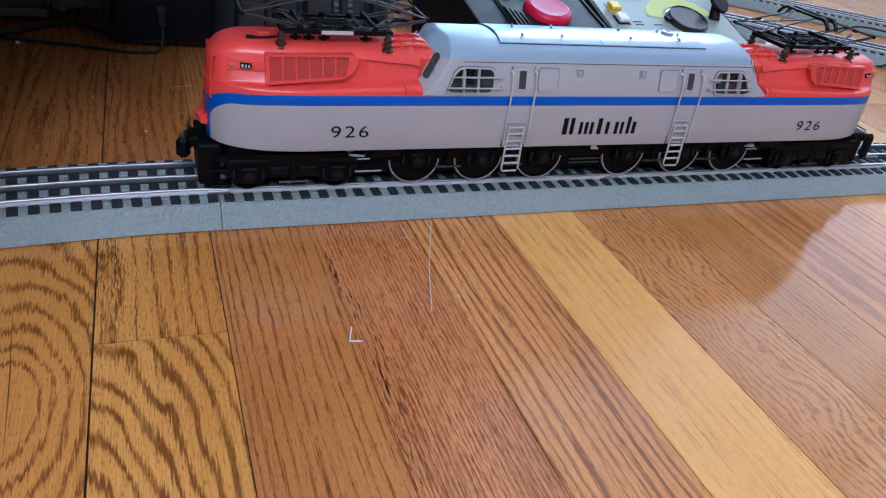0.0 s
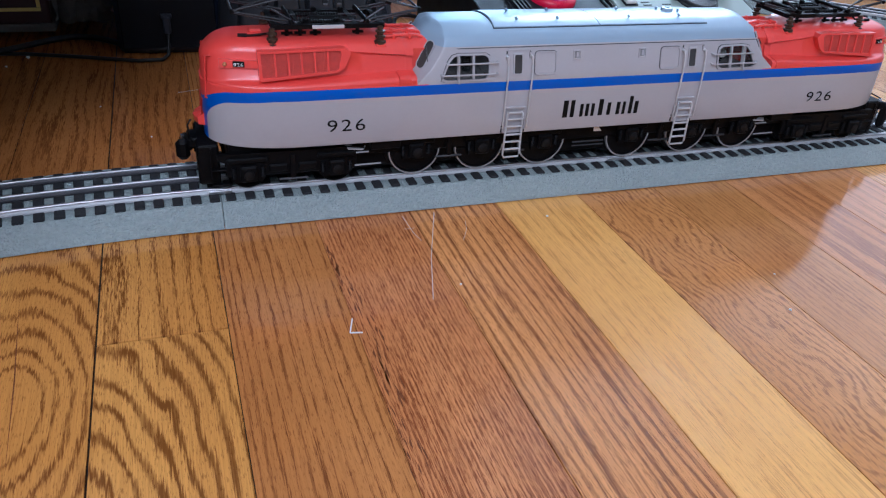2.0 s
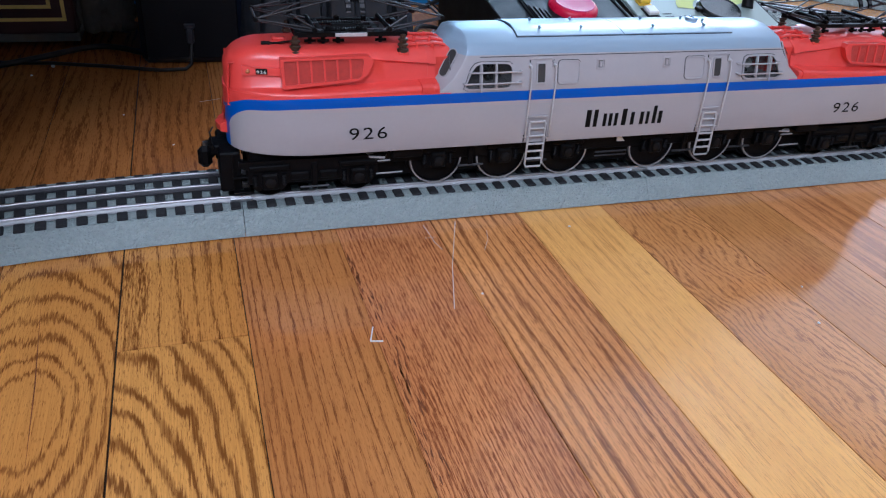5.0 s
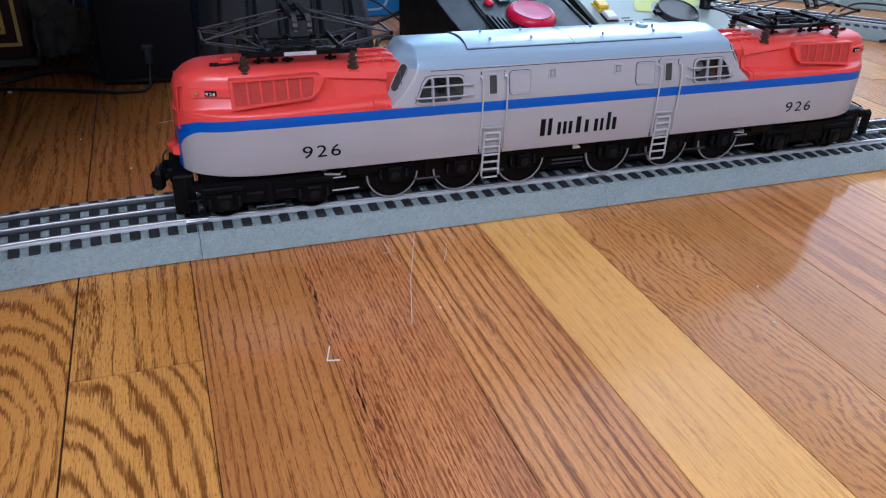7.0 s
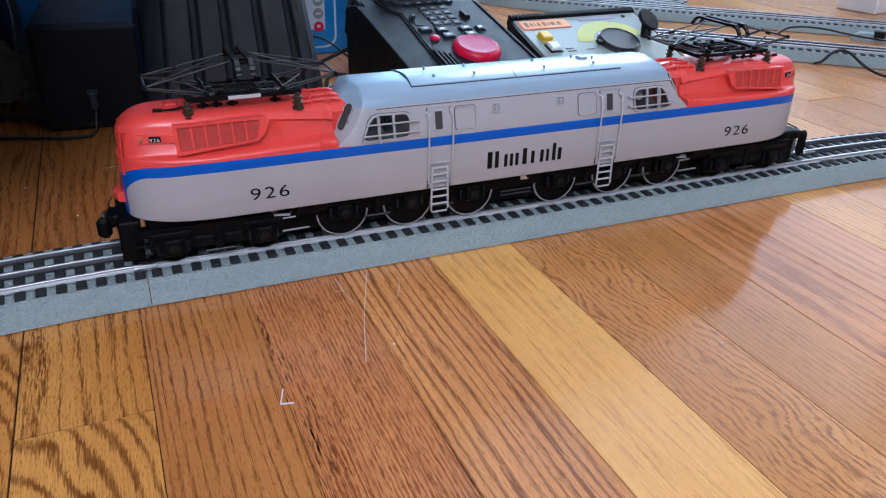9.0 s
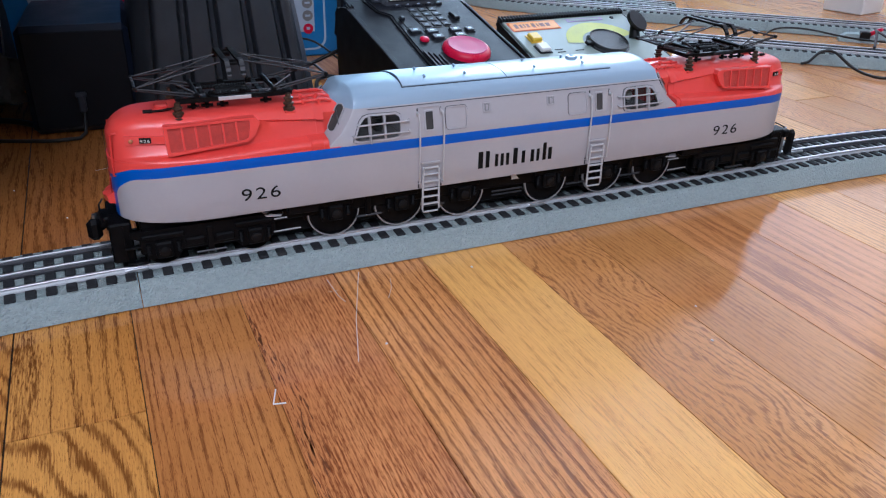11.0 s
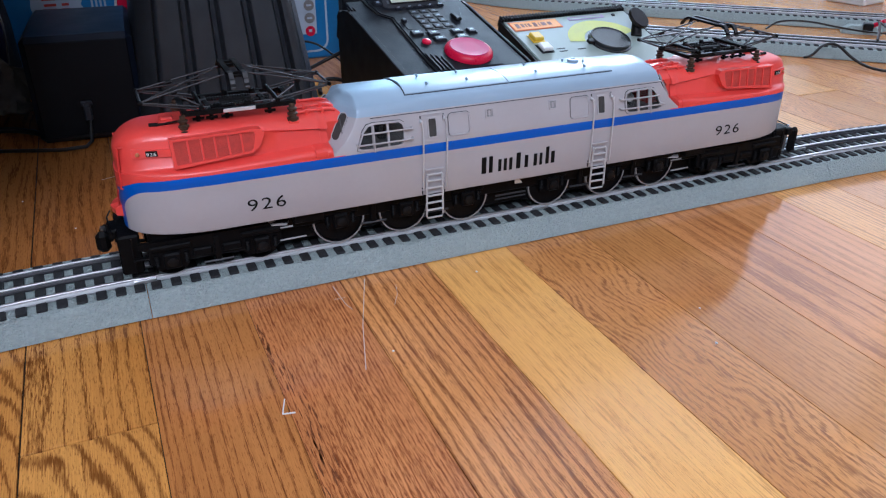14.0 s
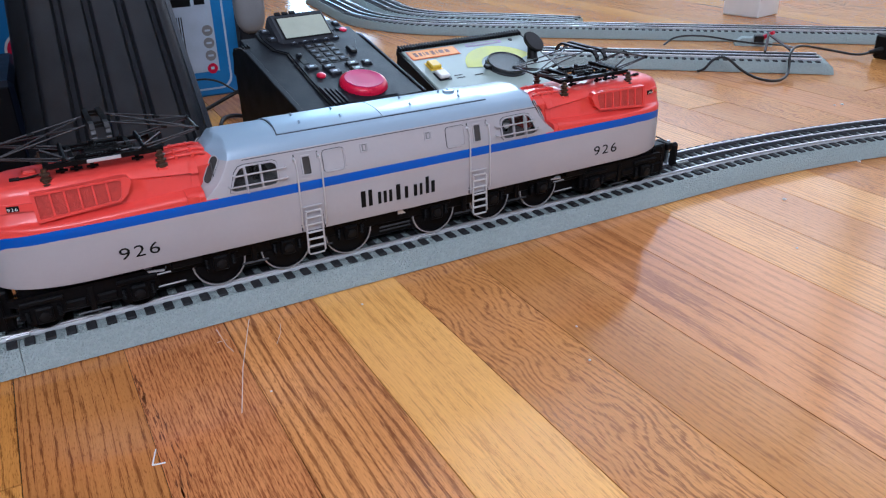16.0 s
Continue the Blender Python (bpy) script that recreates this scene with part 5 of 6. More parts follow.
    for i in range(n):
        a0, a1 = radians(20 + 150 * i / n), radians(20 + 150 * (i + 1) / n)
        q = [(cx + r * math.cos(a), cy + r * math.sin(a) * 0.95, 0.0004) for r, a in ((0.0275, a0), (0.046, a0), (0.046, a1), (0.0275, a1))]
        arc.add(q, [(0, 1, 2, 3)])
    part("dial_scale", arc, LIME, ob, "lime green speed scale")
    dial = part("dial", Shape().lathe((cx, cy, 0), (0, 0, 1), [(0, 0.0238), (0.0012, 0.0238), (0.0020, 0.0222), (0.0048, 0.0220), (0.0055, 0.0212), (0.0055, 0.0204), (0.0046, 0.0198), (0.0044, 0.0)], 40), DIALGLOSS, ob, "round black dial with a raised rim", 40)
    part("pointer", Shape().box((cx - 0.029, cy - 0.0035, 0.001), (cx - 0.018, cy + 0.0035, 0.0046), 0.001), BLACK, dial)
    lever = part("lever", Shape().rod((0.1415, -0.054, 0.0), (0.1455, -0.042, 0.013), 0.0062, 10, 0.0048), BLACK, ob, "black lever", 40)
    part("lever_head", Shape().lathe((0.1455, -0.042, 0.012), (0.25, -0.45, 1), [(0, 0.006), (0.0015, 0.0125), (0.004, 0.0135), (0.0058, 0.0125), (0.0062, 0.0)], 24), BLACK, lever, "", 40)
    part("screw", Shape().lathe((0.142, -0.0075, 0), (0, 0, 1), [(0, 0.0026), (0.0008, 0.0024), (0.001, 0.0)], 10), DARKGREY, ob)
    return ob


controller()


def handset():
    """Remote control lying in a wedge-shaped cradle; local y runs up the slope, the cradle's face at z = 0."""
    at = Matrix.Translation((-0.0060, 0.3345, 0.0930)) @ Matrix.Rotation(radians(5.0), 4, "Z") @ Matrix.Rotation(radians(16.0), 4, "X")
    inv = at.inverted()
    cradle = thing("remote_cradle", "black wedge-shaped cradle holding a remote control", "remote cradle", at=at)
    W, L = 0.131, 0.150
    def low(x, y):
        p = at @ Vector((x, y, 0))
        return inv @ Vector((p.x, p.y, 0.0))
    for a, b in ((0.0, 0.006), (W - 0.003, W)):
        s = Shape()
        ys = [0.006 - (L + 0.006) * i / 12 for i in range(13)]
        rim = []
        for y in ys:
            drop = 0.016 * max(0.0, (y + 0.024) / 0.030) ** 2
            rim.append([(a, y, -drop), (b, y, -drop), tuple(low(b, y)), tuple(low(a, y))])
        s.loft(rim, True, True)
        ck = part("cheek", s, BLACK, cradle, "black side wall of the cradle")
        part("edge", Shape().box((a + 0.0004, -L + 0.001, -0.0006), (b - 0.0004, -0.026, 0.0004), 0.0004), REMOTEGREY, ck, "slate grey upper edge")
    part("bed", Shape().box((0.0068, -L, -0.016), (W - 0.0034, 0.004, -0.0022), 0.001), REMOTEGREY, cradle, "slate grey ledge")
    s2 = Shape().box((0.0005, 0.000, -0.04), (W - 0.0005, 0.006, -0.011), 0.001)
    part("back", s2, BLACK, cradle)
    part("side_ledge", Shape().box((W - 0.034, -L, -0.009), (W - 0.0034, 0.000, -0.0008), 0.0010), REMOTEGREY, cradle, "dark grey ledge")
    for i in range(3):
        part("slot", Shape().box((W - 0.028 + i * 0.006, -0.008, 0.0), (W - 0.025 + i * 0.006, -0.002, 0.0014), 0.0004), BLACK, cradle)
        part("slot", Shape().box((0.001 + i * 0.003, -0.020, -0.001), (0.0025 + i * 0.003, -0.014, 0.0012), 0.0004), BLACK, cradle)
    rem = thing("remote_control", "dark grey handheld remote with a small screen and a red thumbwheel", "remote control", at=at @ Matrix.Translation((0.0165, -0.002, -0.0086)))
    outline = [(0.018, 0.018), (0.094, 0.022), (0.1021, 0.017), (0.1028, -0.010), (0.1038, -0.0266), (0.0931, -0.0507), (0.0890, -0.0668), (0.0892, -0.0965), (0.0895, -0.117), (0.086, -0.148),
               (0.0175, -0.148), (0.0175, -0.1195), (0.0186, -0.0934), (0.0208, -0.0501), (0.0218, -0.0385), (0.0123, -0.0283), (0.0092, -0.0056), (0.0106, 0.0097)]
    body = Shape()
    mid = Vector((0.058, -0.04, 0))
    rings = []
    for z, k in ((-0.004, 0.95), (0.0, 1.0), (0.006, 1.0), (0.0085, 0.965)):
        rings.append([mid + (Vector((x, y, 0)) - mid) * k + Vector((0, 0, z)) for x, y in outline])
    body.loft(rings, True, True)
    part("shell", body, REMOTEGREY, rem, "slate grey moulded shell")
    # Black ring round the shell: paints in the shade between remote and cradle.
    shade_rings = [[mid + (Vector((x, y, 0)) - mid) * k + Vector((0, 0, z)) for x, y in outline] for z, k in ((0.001, 1.035), (0.0072, 1.035), (0.0076, 1.02))]
    part("lower_rim", Shape().loft(shade_rings, True, True), BLACK, rem, "black ring put in for the shade round the shell")
    tilt = Matrix.Translation((0.0226, -0.0184, 0.0059)) @ Matrix.Rotation(radians(21), 4, "X")
    hs = part("screen_housing", Shape().box((0, 0, -0.012), (0.0612, 0.0385, 0.006), 0.003, tilt), HOUSING, rem, "raised slate grey screen housing")
    part("screen_frame", Shape().box((0.0058, 0.0018, 0.0056), (0.0580, 0.0315, 0.0066), 0.0004, tilt), BLACK, hs)
    part("screen", Shape().box((0.0074, 0.0032, 0.0062), (0.0567, 0.0300, 0.0069), 0.0003, tilt), SCREEN, hs, "pale grey-green display")
    for i in range(3):
        part("tab", Shape().box((0.008 + i * 0.008, 0.0345, 0.005), (0.0145 + i * 0.008, 0.0385, 0.0072), 0.0006, tilt), DARKGREY, hs)

    def key(x, y, w, h, mat=GREYKEY, up=0.0022, mark=PALEBLUE):
        k = part("key", Shape().box((x - w / 2, y - h / 2, 0.008), (x + w / 2, y + h / 2, 0.0085 + up), 0.0008), mat, rem)
        part("key_mark", Shape().box((x - w * 0.18, y - h * 0.14, 0.0085 + up), (x + w * 0.18, y + h * 0.14, 0.0087 + up)), mark, k)

    for i in range(5):
        key(0.0356 + i * 0.0117, -0.0228, 0.0075, 0.0030)
    part("key_field", Shape().box((0.0422, -0.0705, 0.0080), (0.0752, -0.0268, 0.0088), 0.0003), BLACK, rem, "black key field")
    for r in range(4):
        for c in range(3):
            key(0.0478 + c * 0.0108, -0.0325 - r * 0.0105, 0.0092, 0.0084, DARKGREY, 0.0010, FADED)
    for x, y, w in ((0.0305, -0.0743, 0.0115), (0.0466, -0.0779, 0.0115), (0.0479, -0.0892, 0.0115), (0.0719, -0.0785, 0.0115), (0.0870, -0.0800, 0.0085), (0.0715, -0.0900, 0.0115), (0.0187, 0.0096, 0.0085), (0.0192, -0.0085, 0.0085), (0.0985, 0.0100, 0.0060)):
        part("key_well", Shape().box((x - w / 2 - 0.001, y - 0.0049, 0.0080), (x + w / 2 + 0.001, y + 0.0049, 0.0089), 0.0003), BLACK, rem)
        key(x, y, w, 0.0078)
    part("slider_slot", Shape().box((0.0260, -0.0655, 0.0080), (0.0320, -0.0452, 0.0089), 0.0003), BLACK, rem, "black slider slot")
    part("slider", Shape().box((0.0268, -0.0520, 0.0085), (0.0312, -0.0468, 0.0118), 0.0008), GREYKEY, rem, "grey slider")
    part("red_key", Shape().lathe((0.0320, -0.0918, 0.008), (0, 0, 1), [(0, 0.0045), (0.002, 0.0045), (0.0032, 0.003), (0.0034, 0)], 14), REDPLASTIC, rem, "small red button", 40)
    part("red_key", Shape().lathe((0.0992, -0.0058, 0.007), (0, 0, 1), [(0, 0.0042), (0.002, 0.0042), (0.0032, 0.003), (0.0034, 0)], 14), REDPLASTIC, rem, "small red button", 40)
    part("rocker", Shape().box((0.0810, -0.0590, 0.008), (0.0895, -0.0440, 0.0115), 0.002), BLACK, rem, "black rocker")
    part("thumbwheel", Shape().lathe((0.0625, -0.1187, 0.000), (0.0, 0.03, 1), [(0, 0.0212), (0.003, 0.0226), (0.0055, 0.0230), (0.0095, 0.0230), (0.0120, 0.0222), (0.0136, 0.0208), (0.0143, 0.0190), (0.0144, 0.0)], 40), REDPLASTIC, rem, "large glossy red thumbwheel", 40)
    # added disc that carries the painted reflection on the wheel's top
    part("wheel_cap", Shape().lathe((0.0625, -0.1183, 0.0144), (0.0, 0.03, 1), [(0, 0.0188), (0.0004, 0.0182), (0.0001, 0.0140), (-0.0003, 0.0)], 40), SKYRED, rem, "red wheel top with a painted pink sky reflection", 35)
    for i in range(4):
        part("grip_rib", Shape().box((0.0195 + i * 0.0040, -0.145, 0.0078), (0.0217 + i * 0.0040, -0.112 - 0.003 * i, 0.0100), 0.0005), BLACK, rem)


handset()

# ---------- black ribbed case, power box and things behind ----------


def ribbed_case():
    ob = thing("ribbed_case", "tall black plastic case with raised vertical ribs on the floor", "plastic case")
    # the front widens towards the floor
    H = 0.36
    def px(u, z):
        l, r = -0.2095 + 0.095 * z, -0.0475 - 0.165 * z
        return l + (r - l) * u
    def yy(u, z):
        bow = 0.020 * max(0.0, abs(u - 0.5) * 2 - 0.72) ** 2 / 0.28 ** 2
        return 0.2600 + 0.02 * z + bow
    us = sorted({0, 0.02, 0.05, 0.09, 0.91, 0.95, 0.98, 1.0} | {round(0.09 + 0.82 * i / 24, 4) for i in range(25)})
    zs = [0.002, 0.012, 0.06, 0.12, 0.20, 0.28, H]
    rings = []
    for z in zs:
        row = [(px(u, z), yy(u, z), z) for u in us]
        row += [(px(1, z), 0.36, z), (px(0, z), 0.36, z)]
        rings.append(row)
    part("shell", Shape().loft(rings, True, True), CASEBLACK, ob, "grained black shell", 40)
    # broad rounded bands between four narrow grooves
    for a, b in ((0.095, 0.264), (0.294, 0.440), (0.470, 0.640), (0.670, 0.834), (0.864, 0.952)):
        s = Shape()
        rr = []
        for z in zs[1:]:
            row = []
            for k, out in ((0.0, 0.0), (0.005, 0.0070), (0.035, 0.0125), (0.09, 0.0146), (0.16, 0.0150), (0.5, 0.0154), (0.86, 0.0138), (0.94, 0.0110), (0.99, 0.0060), (1.0, 0.0)):
                u = a + (b - a) * k
                row.append((px(u, z), yy(u, z) - out + 0.0004, z))
            row += [(px(b, z), yy(b, z) + 0.004, z), (px(a, z), yy(a, z) + 0.004, z)]
            rr.append(row)
        s.loft(rr, True, True)
        part("rib", s, CASEBLACK, ob, "", 40)
    band = [[(px(u, z), yy(u, z) - 0.0080, z) for u in (0.956, 0.968, 0.98, 0.99, 1.0)] + [(px(1.0, z) + 0.0006, 0.30, z), (px(0.99, z), 0.30, z), (px(0.956, z), yy(0.956, z) + 0.002, z)] for z in zs[1:]]
    part("edge_band", Shape().loft(band, True, True), SCUFFED, ob, "scuffed grey edge", 50)
    return ob


ribbed_case()


def power_box():
    ob = thing("power_box", "matt black square power box on the floor", "power box")
    m = Matrix.Translation((-0.2045, 0.281, 0)) @ Matrix.Rotation(radians(-3), 4, "Z")
    part("case", Shape().box((-0.086, 0, 0.001), (0, 0.135, 0.0905), 0.0045, m), SKYBLACK, ob, "satin black case tinted with sky blue, with softened edges")
    part("front_plate", Shape().box((-0.082, -0.0012, 0.006), (-0.004, 0.001, 0.086), 0.001, m), BOXBLACK, ob)
    plug = part("plug", Shape().box((-0.0475, -0.0075, 0.020), (-0.0415, -0.001, 0.0345), 0.0012, m), GREYKEY, ob, "dark grey plug")
    part("plug_head", Shape().box((-0.0490, -0.0060, 0.0325), (-0.0400, -0.001, 0.0365), 0.0008, m), GREYKEY, plug)
    part("cord", Shape().tube([tuple(m @ Vector(p)) for p in ((-0.0445, -0.005, 0.022), (-0.0445, -0.008, 0.012), (-0.0455, -0.012, 0.004), (-0.0500, -0.018, 0.0018), (-0.0700, -0.020, 0.0018), (-0.1100, -0.008, 0.0018), (-0.1600, 0.004, 0.0018), (-0.2400, 0.010, 0.0018), (-0.3200, 0.006, 0.0018))], 0.0016, 7), RUBBER, plug, "thin black cord", 60)



power_box()


def printed_carton():
    """Blue carton with printed panels behind the case; its writing is kept as plain bars."""
    ob = thing("toy_carton", "blue printed cardboard carton standing behind the case", "carton")
    part("body", Shape().box((-0.330, 0.500, 0), (0.060, 0.58, 0.30), 0.002), BLUECARD, ob, "glossy blue card")
    # rounded pale panel at its end
    def rounded(x0, z0, x1, z1, r, y):
        pts = []
        for cx, cz, a0 in ((x1 - r, z1 - r, 0), (x0 + r, z1 - r, 90), (x0 + r, z0 + r, 180), (x1 - r, z0 + r, 270)):
            for i in range(7):
                a = radians(a0 + 15 * i)
                pts.append((cx + r * math.cos(a), y, cz + r * math.sin(a)))
        return pts
    part("panel_rim", Shape().plate(rounded(-0.080, 0.008, 0.0265, 0.30, 0.014, 0.4995), (0, 0.0006, 0)), PALEBLUE, ob, "pale blue outline")
    part("panel_field", Shape().plate(rounded(-0.078, 0.0105, 0.0240, 0.298, 0.013, 0.4988), (0, 0.0006, 0)), BLUECARD, ob)
    part("print_panel", Shape().box((-0.060, 0.4979, 0.030), (0.0125, 0.4984, 0.26), 0.0002), PALEBLUE, ob, "pale printed panel")
    for z in (0.0775, 0.0632, 0.0486):
        part("print_disc", Shape().lathe((0.0045, 0.4979, z), (0, -1, 0), [(0, 0.0062), (0.0004, 0.0062), (0.0005, 0.0)], 18), GREYTOY, ob)
        part("print_bar", Shape().box((0.0015, 0.4970, z - 0.0010), (0.0075, 0.4974, z + 0.0012)), PALEBLUE, ob)
    part("print_disc", Shape().lathe((0.0045, 0.4979, 0.0335), (0, -1, 0), [(0, 0.0060), (0.0004, 0.0060), (0.0005, 0.0)], 18), REDPLASTIC, ob, "red round mark")
    part("print_bar", Shape().box((0.0025, 0.4970, 0.0325), (0.0065, 0.4974, 0.0355)), PALEBLUE, ob)
    part("print_block", Shape().box((-0.036, 0.4972, 0.106), (-0.010, 0.4978, 0.1165), 0.0002), INK, ob)
    part("print_block", Shape().box((-0.006, 0.4972, 0.107), (0.006, 0.4978, 0.1150), 0.0002), INK, ob)
    for i in range(5):
        part("print_line", Shape().box((-0.034 + i * 0.0026, 0.4972, 0.05), (-0.0328 + i * 0.0026, 0.4977, 0.095)), DARKGREY, ob)
    # front print left of the case: a pale torn field with upright red marks, white stripes, a red round badge
    rr = random.Random(3)
    edge = [(-0.287 + rr.uniform(-0.002, 0.002), 0.068 + i * 0.006) for i in range(12)] + [(-0.2375 + rr.uniform(-0.0025, 0.0025), 0.134 - i * 0.006) for i in range(12)]
    part("print_field", Shape().plate([(x, 0.4993, z) for x, z in edge], (0, 0.0004, 0)), PALEBLUE, ob, "pale printed area with a torn outline")
    for x, w in ((-0.2760, 0.0130), (-0.2585, 0.0075)):
        for i in range(5):
            z = 0.074 + i * 0.0115
            part("print_bar", Shape().box((x, 0.4984, z), (x + w, 0.4990, z + 0.0030)), DARKRED, ob)
            part("print_bar", Shape().box((x + w * 0.1, 0.4984, z + 0.0055), (x + w, 0.4990, z + 0.0080)), DARKRED, ob)
    for i in range(4):
        part("print_line", Shape().box((-0.2295 + i * 0.0042, 0.4988, 0.068), (-0.2275 + i * 0.0042, 0.4994, 0.14)), PALEBLUE, ob)
    part("print_badge", Shape().lathe((-0.186, 0.4992, 0.0760), (0, -1, 0), [(0, 0.021), (0.0004, 0.021), (0.0005, 0.0)], 26), WHITE, ob, "round badge with a pale rim")
    part("badge_field", Shape().lathe((-0.186, 0.4984, 0.0760), (0, -1, 0), [(0, 0.0185), (0.0004, 0.0185), (0.0005, 0.0)], 26), REDPLASTIC, ob, "red round field")


printed_carton()

# grey toy front: a plain rounded shape beside the handset
toy = thing("grey_toy", "plain grey rounded toy front behind the remote", "toy")
rings = []
for dy, k in ((0.012, 0.90), (0.004, 1.0), (-0.002, 0.97), (-0.006, 0.82), (-0.008, 0.5)):
    rings.append([(0.0360 + 0.0165 * k * math.copysign(abs(math.cos(a)) ** 0.75, math.cos(a)), 0.418 + dy, 0.1120 + 0.0300 * k * math.copysign(abs(math.sin(a)) ** 0.75, math.sin(a))) for a in (2 * math.pi * i / 28 for i in range(28))])
part("front", Shape().loft(rings, True, True), GREYTOY, toy, "smooth grey rounded front", 50)
part("stand", Shape().box((0.022, 0.418, 0.0), (0.046, 0.436, 0.12), 0.002), DARKGREY, toy, "dark upright")


def striped_box():
    ob = thing("striped_box", "dark maroon box with gold lines on the floor", "box")
    part("body", Shape().box((-0.470, 0.345, 0.012), (-0.3455, 0.42, 0.16), 0.002), MAROON, ob, "dark maroon card")
    part("base", Shape().box((-0.475, 0.343, 0.006), (-0.343, 0.42, 0.013), 0.001), GREYCLOTH, ob, "pale worn bottom edge")
    for i in (0, 1):
        d = 0.006 + i * 0.011
        f = 0.3442
        part("gold_line", Shape().box((-0.47, f, 0.018 + d), (-0.3465 - d, f + 0.0006, 0.021 + d)), GOLD, ob)
        part("gold_line", Shape().box((-0.3495 - d, f, 0.0212 + d), (-0.3465 - d, f + 0.0006, 0.155)), GOLD, ob)


striped_box()

# dark bag leaning beside the carton
bag = Shape()
rows = []
for j in range(9):
    z = 0.002 + 0.024 * j
    pts = []
    for i in range(20):
        a = 2 * math.pi * i / 20
        k = 1 - 0.25 * (j / 8) ** 2
        pts.append((-0.372 + 0.068 * k * math.copysign(abs(math.cos(a)) ** 0.5, math.cos(a)) + 0.004 * noise.noise((i * 0.7, j * 0.5, 5.0)), 0.462 + 0.030 * k * math.copysign(abs(math.sin(a)) ** 0.6, math.sin(a)), z))
    rows.append(pts)
bag.loft(rows, True, True)
tagged(part("fabric_bag", bag, BOXBLACK, None, "soft black fabric bag on the floor beside the carton", 60), "", "bag")

# crumpled grey sheet between box and power box
sheet = Shape()
gx, gz = 16, 12
rows = []
for j in range(gz + 1):
    rows.append([(-0.345 + 0.050 * i / gx + 0.006 * noise.noise((i * 0.5, j * 0.4, 3.0)), 0.352 + 0.03 * (j / gz) + 0.014 * noise.noise((i * 0.35, j * 0.3, 0.0)), 0.012 + 0.070 * (j / gz) * (1 - 0.60 * (i / gx))) for i in range(gx + 1)])
sheet.loft(rows, False, False)
cl = part("crumpled_sheet", sheet, GREYCLOTH, None, "crumpled dark grey sheet leaning against a box", 60)
sol = cl.modifiers.new("thick", "SOLIDIFY")
sol.thickness = 0.0015
tagged(cl, "", "sheet")

# navy cloth hanging in a fold behind the sheet
cloth = thing("navy_cloth", "folded navy cloth with pale piped edges behind a sheet", "cloth")
folds = Shape()
rows = []
for j in range(11):
    z = 0.020 + 0.016 * j
    right = -0.3105 + 0.0045 * math.sin(j * 0.5) - 0.004 * max(0, 4 - j) / 4
    rows.append([(-0.3440 + (right + 0.3440) * i / 10, 0.3905 + 0.004 * math.sin(i * 1.1 + j * 0.25), z) for i in range(11)])
folds.loft([r + [(x, y + 0.002, z) for x, y, z in r[::-1]] for r in rows], True, True)
part("folds", folds, NAVY, cloth, "dark navy fabric", 60)
part("hem", Shape().tube([r[-1] for r in rows], 0.0009, 6), GREYTOY, cloth, "pale piped edge", 60)
part("hem", Shape().tube([(r[4][0], r[4][1] - 0.0012, r[4][2]) for r in rows[3:]], 0.0008, 6), GREYTOY, cloth, "pale piped edge", 60)


def cable(name, label, pts, r=0.0022):
    cu = bpy.data.curves.new(name, "CURVE")
    cu.dimensions, cu.bevel_depth, cu.bevel_resolution, cu.resolution_u = "3D", r, 2, 8
    sp = cu.splines.new("NURBS")
    sp.points.add(len(pts) - 1)
    for p, q in zip(sp.points, pts):
        p.co = (*q, 1)
    sp.use_endpoint_u, sp.order_u = True, 4
    cu.materials.append(RUBBER)
    ob = new(name, cu)
    return tagged(ob, label, "cable", "loose cables")


cable("power_cable", "thin black cable lying in a bow on the floor", [(-0.62, 0.26, 0.003), (-0.50, 0.262, 0.003), (-0.42, 0.270, 0.003), (-0.365, 0.312, 0.003), (-0.33, 0.345, 0.003), (-0.30, 0.325, 0.003), (-0.275, 0.292, 0.003), (-0.25, 0.279, 0.005), (-0.235, 0.290, 0.01)], 0.0026)
cable("power_cable", "black cable curling on the floor behind the case", [(-0.03, 0.34, 0.003), (-0.02, 0.39, 0.003), (0.0, 0.40, 0.003), (0.012, 0.37, 0.003), (0.02, 0.33, 0.004)], 0.0022)
cable("power_cable", "black cable curling on the floor behind the case", [(-0.055, 0.40, 0.003), (-0.01, 0.44, 0.004), (0.02, 0.44, 0.02), (0.03, 0.41, 0.03)], 0.0022)
cable("power_cable", "thin black cable rising beside the carton", [(-0.06, 0.43, 0.030), (-0.02, 0.45, 0.040), (0.01, 0.44, 0.024), (0.02, 0.42, 0.01), (0.03, 0.41, 0.004)], 0.0012)

# ---------- tracks and clutter beyond the locomotive ----------
SLOPE = radians(-41.5)
dx, dy = math.cos(SLOPE), math.sin(SLOPE)
nx, ny = -dy, dx
# short siding: its end stands free on the floor
ex, ey = 0.6815 + nx * 0.037, 0.1735 + ny * 0.037
stub, _ = track_section((ex - dx * 0.254, ey - dy * 0.254), SLOPE, 0.254, 0, "straight grey track section with a free end")
em = Matrix.Translation((ex, ey, 0)) @ Matrix.Rotation(SLOPE, 4, "Z")
part("roadbed_lip", Shape().loft([[(x, -w, 0.0), (x, w, 0.0), (x, w * 0.75, z), (x, -w * 0.75, z)] for x, w, z in ((0.0002, 0.0365, 0.0122), (0.006, 0.0365, 0.0120), (0.013, 0.0365, 0.007))], True, True), BED, stub, "sloping end of the roadbed").matrix_local = em
track_section((ex - dx * 0.508, ey - dy * 0.508), SLOPE, 0.254, 0, "straight grey track section")
